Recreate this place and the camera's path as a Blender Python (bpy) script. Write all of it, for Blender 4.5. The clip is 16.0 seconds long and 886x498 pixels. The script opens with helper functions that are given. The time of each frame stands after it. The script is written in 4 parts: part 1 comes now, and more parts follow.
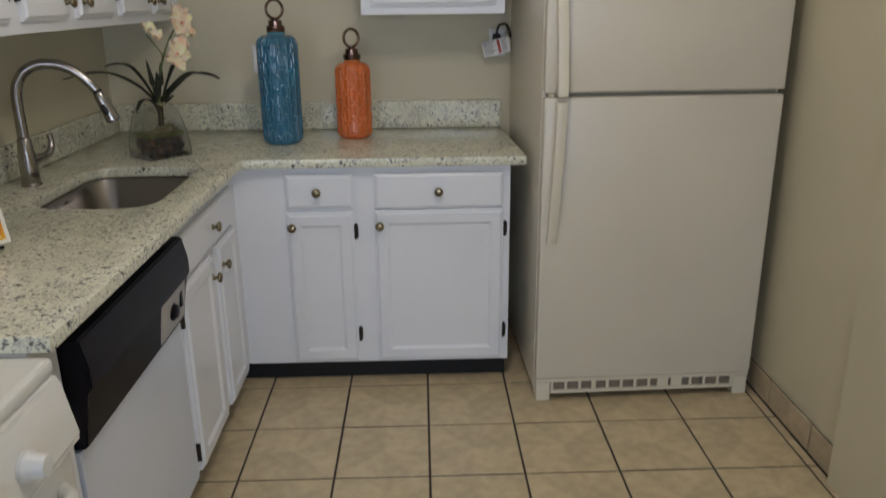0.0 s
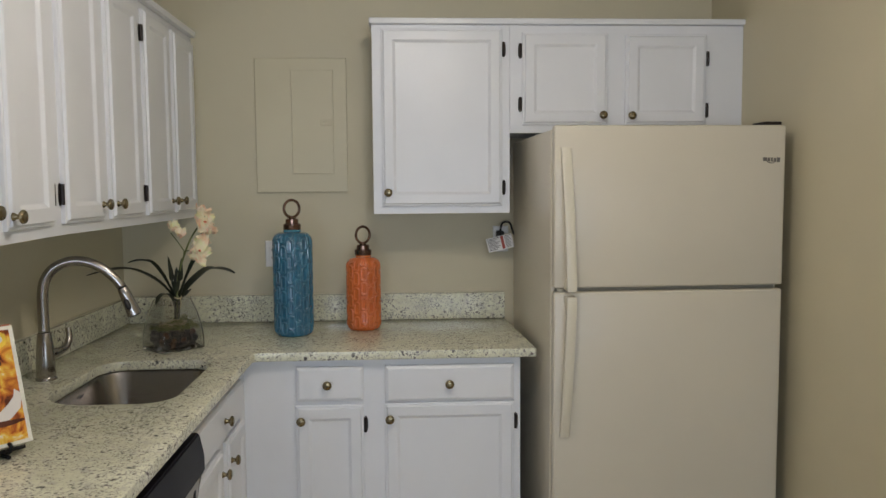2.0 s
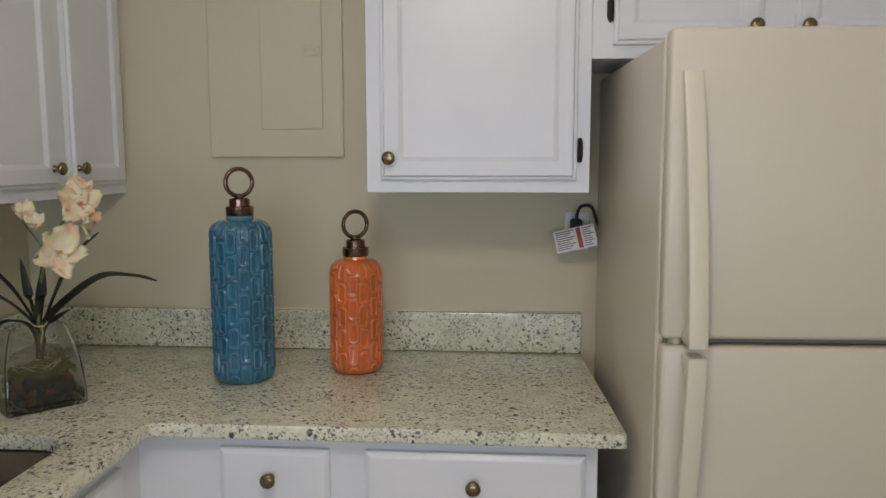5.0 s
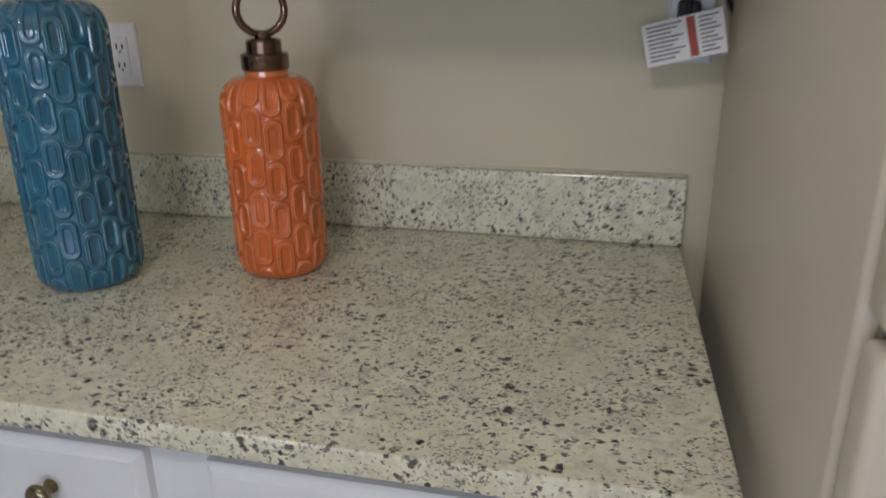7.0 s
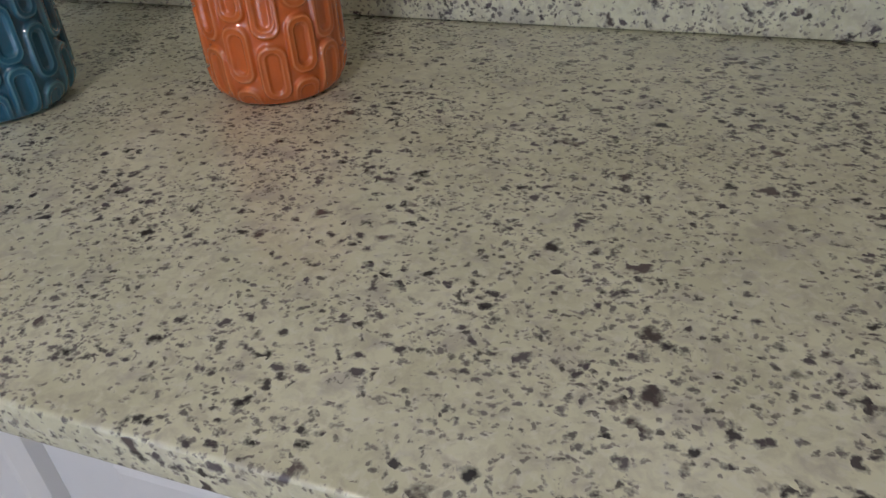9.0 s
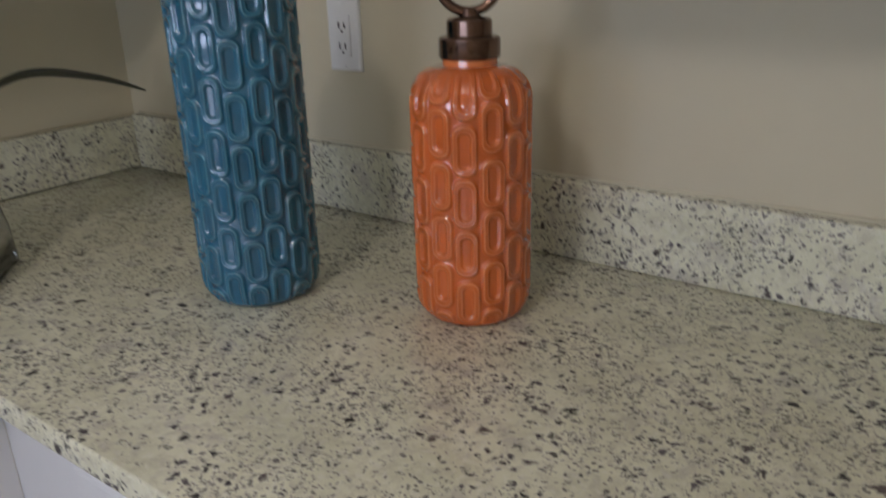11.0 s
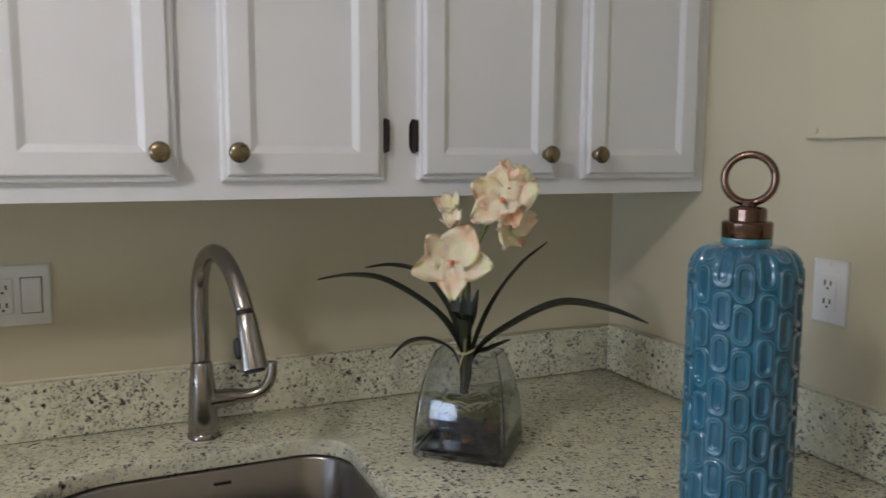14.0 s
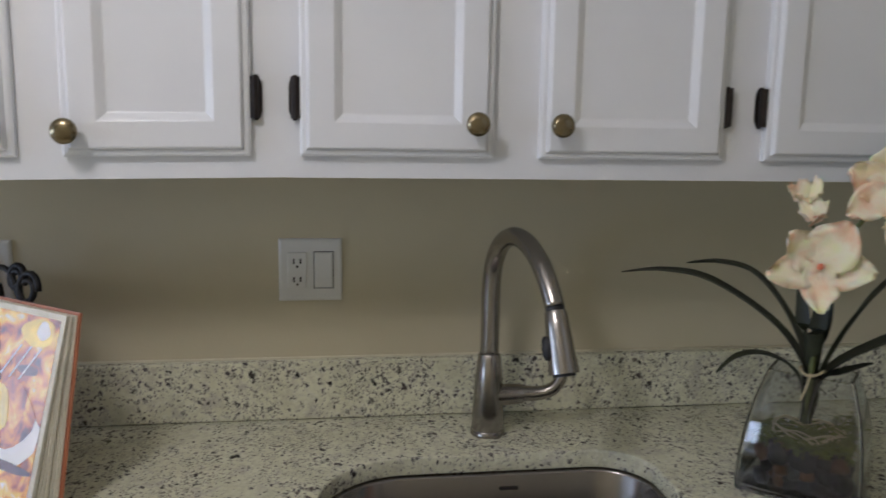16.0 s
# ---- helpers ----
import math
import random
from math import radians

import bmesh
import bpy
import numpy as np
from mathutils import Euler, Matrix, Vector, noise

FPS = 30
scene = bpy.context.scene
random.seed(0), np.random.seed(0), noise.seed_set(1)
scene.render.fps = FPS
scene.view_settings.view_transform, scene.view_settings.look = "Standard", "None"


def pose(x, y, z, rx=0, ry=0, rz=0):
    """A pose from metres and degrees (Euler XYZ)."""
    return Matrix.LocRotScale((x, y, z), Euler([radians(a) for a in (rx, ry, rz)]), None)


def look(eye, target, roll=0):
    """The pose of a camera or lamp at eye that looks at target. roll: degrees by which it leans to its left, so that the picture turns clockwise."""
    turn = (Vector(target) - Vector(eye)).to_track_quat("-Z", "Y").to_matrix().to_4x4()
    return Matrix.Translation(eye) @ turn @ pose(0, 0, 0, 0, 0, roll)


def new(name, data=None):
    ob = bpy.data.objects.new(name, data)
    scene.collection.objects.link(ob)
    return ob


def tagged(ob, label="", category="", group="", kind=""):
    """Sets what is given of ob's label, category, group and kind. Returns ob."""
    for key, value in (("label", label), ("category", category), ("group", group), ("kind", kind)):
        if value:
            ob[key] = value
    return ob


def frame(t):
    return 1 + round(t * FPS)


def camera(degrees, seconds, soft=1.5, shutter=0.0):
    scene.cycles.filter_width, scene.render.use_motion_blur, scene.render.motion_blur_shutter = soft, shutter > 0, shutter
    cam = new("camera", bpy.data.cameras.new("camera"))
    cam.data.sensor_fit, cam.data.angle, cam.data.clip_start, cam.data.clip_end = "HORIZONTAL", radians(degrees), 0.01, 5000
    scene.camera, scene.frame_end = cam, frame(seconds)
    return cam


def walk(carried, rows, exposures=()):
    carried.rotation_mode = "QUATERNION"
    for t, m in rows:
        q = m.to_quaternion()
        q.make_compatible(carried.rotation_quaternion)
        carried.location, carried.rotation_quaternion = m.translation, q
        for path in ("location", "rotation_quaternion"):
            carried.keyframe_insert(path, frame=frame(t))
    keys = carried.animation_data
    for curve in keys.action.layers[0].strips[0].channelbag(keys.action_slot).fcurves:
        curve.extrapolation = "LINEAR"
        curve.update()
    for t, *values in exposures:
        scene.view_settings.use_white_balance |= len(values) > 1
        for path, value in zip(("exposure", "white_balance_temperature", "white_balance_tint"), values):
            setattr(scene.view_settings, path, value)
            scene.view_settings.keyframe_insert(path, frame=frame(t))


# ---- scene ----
cam = camera(59.9, 16.0, shutter=0.3)
PATH = [
    (0, (0.379, 0.084, 1.451), (0.431, 1.983, 0.827), -0.6),
    (0.5, (0.353, 0.063, 1.452), (0.423, 2.023, 1.064), 0.1),
    (1, (0.322, 0.048, 1.476), (0.395, 2.03, 1.219), 0.0),
    (1.5, (0.3, 0.047, 1.482), (0.363, 2.036, 1.286), 0.0),
    (2, (0.276, 0.05, 1.486), (0.38, 2.042, 1.33), -0.4),
    (2.5, (0.312, 0.146, 1.483), (0.41, 2.139, 1.342), -0.9),
    (3, (0.387, 0.325, 1.507), (0.397, 2.32, 1.363), 0.7),
    (3.5, (0.411, 0.501, 1.503), (0.397, 2.494, 1.333), 0.8),
    (3.7, (0.381, 0.604, 1.5), (0.397, 2.598, 1.355), 0.4),
    (5.8, (0.561, 1.627, 1.463), (0.293, 3.587, 1.17), -1.4),
    (6, (0.562, 1.728, 1.463), (0.284, 3.685, 1.158), -1.8),
    (6.5, (0.585, 1.934, 1.425), (0.291, 3.858, 0.965), -2.2),
    (7, (0.641, 2.184, 1.353), (0.176, 4.002, 0.662), -1.0),
    (7.5, (0.637, 2.338, 1.296), (0.092, 4.036, 0.39), -0.5),
    (8, (0.569, 2.492, 1.237), (0.009, 4.081, 0.16), -1.0),
    (8.2, (0.549, 2.55, 1.212), (-0.022, 4.082, 0.061), -3.0),
    (10.3, (0.54, 2.595, 1.209), (-0.236, 4.1, 0.145), -2.2),
    (10.5, (0.555, 2.568, 1.241), (-0.319, 4.078, 0.263), -2.0),
    (11, (0.608, 2.499, 1.321), (-0.505, 4.001, 0.614), -1.7),
    (11.5, (0.652, 2.455, 1.388), (-0.64, 3.899, 0.893), -2.4),
    (12, (0.685, 2.445, 1.419), (-0.686, 3.851, 1.037), -1.9),
    (12.5, (0.693, 2.438, 1.445), (-0.811, 3.724, 1.157), -1.6),
    (13, (0.694, 2.399, 1.455), (-0.934, 3.537, 1.221), -1.5),
    (13.5, (0.678, 2.335, 1.451), (-1.057, 3.3, 1.21), -0.2),
    (14, (0.661, 2.293, 1.439), (-1.157, 3.092, 1.205), 0.2),
    (14.5, (0.621, 2.263, 1.448), (-1.248, 2.927, 1.193), 0.5),
    (15, (0.584, 2.242, 1.443), (-1.317, 2.815, 1.196), 0.5),
    (15.5, (0.528, 2.215, 1.443), (-1.404, 2.666, 1.191), 0.6),
    (16, (0.448, 2.177, 1.441), (-1.507, 2.46, 1.131), 1.0),
]
walk(cam, [(t, look(eye, target, roll)) for t, eye, target, roll in PATH], [(0.0, -0.22, 5910, 15), (1.0, -0.12, 6040, 14), (3.0, -0.11, 6110, 13), (3.5, -0.07, 6110, 13), (6.5, -0.03, 5830, 18), (8.0, 0.13, 5700, 18), (10.4, -0.25, 5720, 19), (11.0, 0.0, 5730, 20), (12.0, 0.43, 5860, 18), (12.5, 0.43, 5860, 18), (13.0, 0.28, 5860, 16), (15.0, 0.14, 5530, 17), (16.0, 0.01, 5510, 17)])

# ---- world, daylight and lamps ----
XL, XR, YB, CEIL = -0.945, 1.655, 3.465, 2.44     # kitchen walls and ceiling
TOP = 0.907                                       # worktop height
world = bpy.data.worlds.new("world")
scene.world = world
world.use_nodes = True
_wn = world.node_tree.nodes
_sky = _wn.new("ShaderNodeTexSky")
_sky.sky_type, _sky.sun_disc = "NISHITA", False
_sky.sun_elevation, _sky.sun_rotation = radians(48), radians(200)
world.node_tree.links.new(_sky.outputs[0], _wn["Background"].inputs[0])
_wn["Background"].inputs[1].default_value = 0.12
_sun = new("sun", bpy.data.lights.new("sun", "SUN"))
_sun.data.energy, _sun.data.angle, _sun.data.color = 2.5, radians(0.5), (1, 0.95, 0.88)
_sun.matrix_world = look((0, 0, 5), (0 + math.sin(radians(200)) * -3, math.cos(radians(200)) * -3 * -1, 5 - 3.4))


def area(name, eye, target, w, h, watts, colour):
    lamp = new(name, bpy.data.lights.new(name, "AREA"))
    lamp.data.shape, lamp.data.size, lamp.data.size_y = "RECTANGLE", w, h
    lamp.data.energy, lamp.data.color = watts, colour
    lamp.matrix_world = look(eye, target)
    return lamp


# sky light standing in the glazed door's opening behind the walk, and the ceiling lamp of the kitchen
for _x in (-0.74, 0.99, 2.73):
    area("window_light", (_x, -3.86, 1.25), (_x * 0.5 + 0.3, 3.0, 1.05), 1.05, 1.3, 30, (0.76, 0.87, 1.0))
_bulb = new("ceiling_bulb", bpy.data.lights.new("ceiling_bulb", "POINT"))
_bulb.data.energy, _bulb.data.color, _bulb.data.shadow_soft_size = 23, (1.0, 0.91, 0.78), 0.12
_bulb.location = (0.40, 1.55, 2.27)


# ---- materials ----
def mat(name, colour, rough=0.5, metal=0.0, vary=0.06, scale=6.0, bump=0.0, bump_scale=120.0, coat=0.0, grain=0.0, grain_scale=90.0, spec=0.5):
    m = bpy.data.materials.new(name)
    m.use_nodes = True
    nt = m.node_tree
    b = nt.nodes["Principled BSDF"]
    b.inputs["Roughness"].default_value, b.inputs["Metallic"].default_value = rough, metal
    b.inputs["Coat Weight"].default_value, b.inputs["Specular IOR Level"].default_value = coat, spec
    tc = nt.nodes.new("ShaderNodeTexCoord")
    n = nt.nodes.new("ShaderNodeTexNoise")
    n.inputs["Scale"].default_value, n.inputs["Detail"].default_value = scale, 5
    nt.links.new(tc.outputs["Object"], n.inputs["Vector"])
    ramp = nt.nodes.new("ShaderNodeValToRGB")
    ramp.color_ramp.elements[0].position, ramp.color_ramp.elements[1].position = 0.3, 0.7
    ramp.color_ramp.elements[0].color = (*[max(0, c * (1 - vary)) for c in colour], 1)
    ramp.color_ramp.elements[1].color = (*[min(1, c * (1 + vary)) for c in colour], 1)
    nt.links.new(n.outputs["Fac"], ramp.inputs[0])
    out = ramp.outputs[0]
    if grain:
        g = nt.nodes.new("ShaderNodeTexNoise")
        g.inputs["Scale"].default_value, g.inputs["Detail"].default_value = grain_scale, 3
        nt.links.new(tc.outputs["Object"], g.inputs["Vector"])
        mx = nt.nodes.new("ShaderNodeMix")
        mx.data_type, mx.blend_type = "RGBA", "OVERLAY"
        mx.inputs[0].default_value = grain
        nt.links.new(out, mx.inputs[6])
        nt.links.new(g.outputs["Fac"], mx.inputs[7])
        out = mx.outputs[2]
    nt.links.new(out, b.inputs["Base Color"])
    rr = nt.nodes.new("ShaderNodeMapRange")
    rr.inputs["To Min"].default_value, rr.inputs["To Max"].default_value = rough * 0.85, min(1, rough * 1.15)
    nt.links.new(n.outputs["Fac"], rr.inputs["Value"])
    nt.links.new(rr.outputs[0], b.inputs["Roughness"])
    if bump:
        bn = nt.nodes.new("ShaderNodeTexNoise")
        bn.inputs["Scale"].default_value, bn.inputs["Detail"].default_value = bump_scale, 4
        nt.links.new(tc.outputs["Object"], bn.inputs["Vector"])
        bp = nt.nodes.new("ShaderNodeBump")
        bp.inputs["Strength"].default_value, bp.inputs["Distance"].default_value = bump, 0.002
        nt.links.new(bn.outputs["Fac"], bp.inputs["Height"])
        nt.links.new(bp.outputs[0], b.inputs["Normal"])
    return m


def granite():
    """Cream granite with grey clouds, small dark flecks in drifts and a few large black ones."""
    m = bpy.data.materials.new("granite")
    m.use_nodes = True
    nt, L = m.node_tree, m.node_tree.links
    b = nt.nodes["Principled BSDF"]
    b.inputs["Roughness"].default_value = 0.16
    tc = nt.nodes.new("ShaderNodeTexCoord")
    warp = nt.nodes.new("ShaderNodeTexNoise")
    warp.inputs["Scale"].default_value, warp.inputs["Detail"].default_value = 60, 3
    L.new(tc.outputs["Object"], warp.inputs["Vector"])
    add = nt.nodes.new("ShaderNodeMixRGB")
    add.blend_type, add.inputs[0].default_value = "LINEAR_LIGHT", 0.008
    L.new(tc.outputs["Object"], add.inputs[1])
    L.new(warp.outputs["Color"], add.inputs[2])

    def noise(scale, detail, lo, hi, stretch=(1, 1, 1), turn=0.0, rough=0.5):
        mp = nt.nodes.new("ShaderNodeMapping")
        mp.inputs["Scale"].default_value, mp.inputs["Rotation"].default_value = stretch, (0, 0, turn)
        L.new(add.outputs[0], mp.inputs["Vector"])
        n = nt.nodes.new("ShaderNodeTexNoise")
        n.inputs["Scale"].default_value, n.inputs["Detail"].default_value, n.inputs["Roughness"].default_value = scale, detail, rough
        L.new(mp.outputs[0], n.inputs["Vector"])
        r = nt.nodes.new("ShaderNodeMapRange")
        r.inputs["From Min"].default_value, r.inputs["From Max"].default_value = lo, hi
        L.new(n.outputs["Fac"], r.inputs["Value"])
        return r.outputs[0]

    def mul(a, c):
        k = nt.nodes.new("ShaderNodeMath")
        k.operation = "MULTIPLY"
        L.new(a, k.inputs[0])
        if isinstance(c, float):
            k.inputs[1].default_value = c
        else:
            L.new(c, k.inputs[1])
        return k.outputs[0]

    def mix(fac, under, colour):
        x = nt.nodes.new("ShaderNodeMixRGB")
        L.new(fac, x.inputs[0])
        if isinstance(under, tuple):
            x.inputs[1].default_value = (*under, 1)
        else:
            L.new(under, x.inputs[1])
        x.inputs[2].default_value = (*colour, 1)
        return x.outputs[0]

    def grains(scale, share, where, size, colours, strength, seed):
        """Compact mineral grains: some of the cells of a warped Voronoi, each with its own shade and size."""
        mp = nt.nodes.new("ShaderNodeMapping")
        mp.inputs["Location"].default_value, mp.inputs["Rotation"].default_value = (seed, seed * 1.7, seed * 0.6), (0.3 * seed, 0.2, 0.7)
        mp.inputs["Scale"].default_value = (1.0, 1.2, 1.1)
        L.new(add.outputs[0], mp.inputs["Vector"])
        vo = nt.nodes.new("ShaderNodeTexVoronoi")
        vo.inputs["Scale"].default_value = scale
        L.new(mp.outputs[0], vo.inputs["Vector"])
        sep = nt.nodes.new("ShaderNodeSeparateColor")
        L.new(vo.outputs["Color"], sep.inputs[0])
        # a cell is a grain where its own number lies under the local share
        lim = nt.nodes.new("ShaderNodeMath")
        lim.operation, lim.inputs[1].default_value = "MULTIPLY", share
        L.new(where, lim.inputs[0])
        pick = nt.nodes.new("ShaderNodeMath")
        pick.operation = "LESS_THAN"
        L.new(sep.outputs[0], pick.inputs[0])
        L.new(lim.outputs[0], pick.inputs[1])
        # soft rim, frayed by fine noise
        fray = nt.nodes.new("ShaderNodeTexNoise")
        fray.inputs["Scale"].default_value, fray.inputs["Detail"].default_value = scale * 2.2, 3
        L.new(tc.outputs["Object"], fray.inputs["Vector"])
        far = nt.nodes.new("ShaderNodeMath")
        far.operation, far.inputs[1].default_value = "MULTIPLY_ADD", 1.3
        L.new(fray.outputs["Fac"], far.inputs[0])
        L.new(vo.outputs["Distance"], far.inputs[2])
        rim = nt.nodes.new("ShaderNodeMapRange")
        rim.inputs["From Min"].default_value, rim.inputs["From Max"].default_value = size + 0.67, size + 0.36
        L.new(far.outputs[0], rim.inputs["Value"])
        tone = nt.nodes.new("ShaderNodeMixRGB")
        tone.inputs[1].default_value, tone.inputs[2].default_value = (*colours[0], 1), (*colours[1], 1)
        L.new(sep.outputs[1], tone.inputs[0])
        return mul(mul(pick.outputs[0], rim.outputs[0]), strength), tone.outputs[0]

    def lay(under, fac, tone):
        x = nt.nodes.new("ShaderNodeMixRGB")
        L.new(fac, x.inputs[0])
        L.new(under, x.inputs[1])
        L.new(tone, x.inputs[2])
        return x.outputs[0]

    c = mix(noise(14, 4, 0.36, 0.64), (0.69, 0.685, 0.505), (0.815, 0.81, 0.63))
    c = mix(mul(noise(85, 5, 0.46, 0.64, rough=0.65), 0.42), c, (0.46, 0.43, 0.34))
    c = mix(mul(noise(150, 4, 0.52, 0.66, rough=0.6), 0.40), c, (0.86, 0.855, 0.77))
    c = mix(mul(noise(30, 5, 0.54, 0.68, rough=0.6), 0.45), c, (0.40, 0.365, 0.365))
    drift = noise(9, 3, 0.30, 0.64)
    clump = noise(14, 3, 0.42, 0.64)
    c = lay(c, *grains(230, 0.46, drift, 0.56, ((0.28, 0.25, 0.23), (0.09, 0.078, 0.078)), 0.78, 1.3))
    c = lay(c, *grains(140, 0.40, drift, 0.50, ((0.21, 0.19, 0.185), (0.045, 0.038, 0.043)), 0.88, 2.9))
    c = lay(c, *grains(92, 0.42, clump, 0.50, ((0.13, 0.11, 0.125), (0.020, 0.017, 0.022)), 0.94, 4.1))
    c = lay(c, *grains(52, 0.22, clump, 0.44, ((0.15, 0.12, 0.115), (0.012, 0.011, 0.015)), 0.97, 6.7))
    L.new(c, b.inputs["Base Color"])
    return m


WALL = mat("wall_paint", (0.62, 0.565, 0.405), 0.55, vary=0.03, scale=2.5, bump=0.12, bump_scale=160)
CEILP = mat("ceiling_paint", (0.78, 0.76, 0.70), 0.9, vary=0.02, bump=0.4, bump_scale=90)
WHITE = mat("cabinet_paint", (0.79, 0.80, 0.825), 0.33, vary=0.02, scale=5, bump=0.05, bump_scale=45)
PANELP = mat("panel_paint", (0.62, 0.565, 0.395), 0.42, vary=0.03, scale=3, bump=0.05)
GRANITE = granite()
CREAM = mat("fridge_enamel", (0.655, 0.605, 0.495), 0.30, vary=0.02, scale=3, bump=0.10, bump_scale=420)
CREAM2 = mat("fridge_trim", (0.70, 0.65, 0.52), 0.35, vary=0.02)
STEEL = mat("brushed_steel", (0.36, 0.335, 0.31), 0.23, 1.0, vary=0.02, scale=5, bump=0.03, bump_scale=600)
BASIN = mat("sink_steel", (0.30, 0.28, 0.265), 0.24, 1.0, vary=0.03, scale=6, bump=0.05, bump_scale=300)
BRASS = mat("antique_brass", (0.25, 0.205, 0.125), 0.25, 1.0, vary=0.25, scale=60)
BRONZE = mat("hinge_bronze", (0.035, 0.028, 0.025), 0.45, 0.7, vary=0.2, scale=80)
GUN = mat("copper_bronze", (0.20, 0.125, 0.095), 0.16, 1.0, vary=0.15, scale=20)
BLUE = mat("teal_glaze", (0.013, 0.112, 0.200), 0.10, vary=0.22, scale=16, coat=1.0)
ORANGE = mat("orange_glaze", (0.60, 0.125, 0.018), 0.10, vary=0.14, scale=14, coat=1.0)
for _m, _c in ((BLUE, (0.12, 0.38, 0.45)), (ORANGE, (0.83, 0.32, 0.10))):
    # the glaze runs thin and pale over the ridges, some highlight put into its colour
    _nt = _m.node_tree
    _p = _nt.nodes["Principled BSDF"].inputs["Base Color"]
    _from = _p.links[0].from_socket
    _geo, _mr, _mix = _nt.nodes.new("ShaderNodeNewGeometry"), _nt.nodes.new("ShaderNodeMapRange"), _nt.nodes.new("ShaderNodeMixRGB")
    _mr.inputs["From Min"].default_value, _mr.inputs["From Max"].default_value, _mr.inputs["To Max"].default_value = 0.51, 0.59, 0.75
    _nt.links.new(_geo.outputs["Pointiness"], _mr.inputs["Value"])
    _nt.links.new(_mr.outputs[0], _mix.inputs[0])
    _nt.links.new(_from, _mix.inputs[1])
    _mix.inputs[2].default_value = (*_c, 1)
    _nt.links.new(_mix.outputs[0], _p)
BLACK = mat("black_plastic", (0.006, 0.005, 0.008), 0.42, vary=0.2, spec=0.15)
DARK = mat("dark_void", (0.012, 0.012, 0.012), 0.8)
RUBBER = mat("black_rubber", (0.014, 0.013, 0.013), 0.55)
DWWHITE = mat("dishwasher_enamel", (0.69, 0.735, 0.83), 0.25, vary=0.02)
DWPLATE = mat("control_plate", (0.42, 0.40, 0.38), 0.4, vary=0.04)
RANGE = mat("range_enamel", (0.78, 0.77, 0.72), 0.22, vary=0.02)
PLASTIC = mat("white_plastic", (0.78, 0.78, 0.76), 0.35, vary=0.02)
SLOT = mat("slot_dark", (0.018, 0.016, 0.014), 0.6)
TILE = mat("floor_tile_glaze", (0.60, 0.49, 0.305), 0.32, vary=0.16, scale=7, bump=0.12, bump_scale=60, grain=0.35, grain_scale=24)
# toe grille backing: the shade inside the slots is put into this brown
SLOTBACK = mat("grille_shade", (0.20, 0.165, 0.125), 0.7, vary=0.2, scale=30)
GROUT = mat("dark_grout", (0.060, 0.048, 0.042), 0.9, vary=0.2, scale=40)
BASETILE = mat("base_tile_glaze", (0.50, 0.405, 0.27), 0.35, vary=0.12, scale=8, bump=0.1, bump_scale=60, grain=0.3, grain_scale=24)
LEAF = mat("leaf_green", (0.021, 0.025, 0.012), 0.5, vary=0.4, scale=26)
STEM = mat("stem_green", (0.13, 0.15, 0.045), 0.5, vary=0.3, scale=40)
PETAL = mat("petal_peach", (0.93, 0.79, 0.60), 0.8, vary=0.10, scale=30, grain=0.3, grain_scale=60)
_nt = PETAL.node_tree
_n, _r = _nt.nodes.new("ShaderNodeTexNoise"), _nt.nodes.new("ShaderNodeValToRGB")
_n.inputs["Scale"].default_value, _n.inputs["Detail"].default_value = 24, 3
_nt.links.new(_nt.nodes["Texture Coordinate"].outputs["Object"], _n.inputs["Vector"])
_r.color_ramp.elements[0].position, _r.color_ramp.elements[0].color = 0.36, (0.91, 0.56, 0.36, 1)
_r.color_ramp.elements[1].position, _r.color_ramp.elements[1].color = 0.66, (0.89, 0.79, 0.43, 1)
_r.color_ramp.elements.new(0.50).color = (0.94, 0.77, 0.57, 1)
_nt.links.new(_n.outputs["Fac"], _r.inputs[0])
_nt.links.new(_r.outputs[0], _nt.nodes["Principled BSDF"].inputs["Base Color"])
_nt.nodes["Principled BSDF"].inputs["Subsurface Weight"].default_value = 0.25
_nt.nodes["Principled BSDF"].inputs["Subsurface Scale"].default_value = 0.01
PETALC = mat("petal_throat", (0.72, 0.20, 0.10), 0.6, vary=0.25, scale=60)
MOSS = mat("moss", (0.16, 0.17, 0.035), 0.9, vary=0.5, scale=60)
PEBBLE = mat("pebble", (0.016, 0.011, 0.017), 0.5, vary=0.6, scale=22)
PEBBLE_B = mat("pebble_brown", (0.11, 0.043, 0.018), 0.5, vary=0.6, scale=22)
RAFFIA = mat("raffia", (0.5, 0.42, 0.25), 0.7, vary=0.2)
PAPER = mat("page_paper", (0.78, 0.74, 0.63), 0.7, vary=0.12, scale=20, grain=0.4, grain_scale=200)
COVER = mat("book_cover", (0.45, 0.17, 0.09), 0.35, vary=0.15)
PHOTO_O = mat("photo_orange", (0.62, 0.22, 0.04), 0.25, vary=0.35, scale=14)
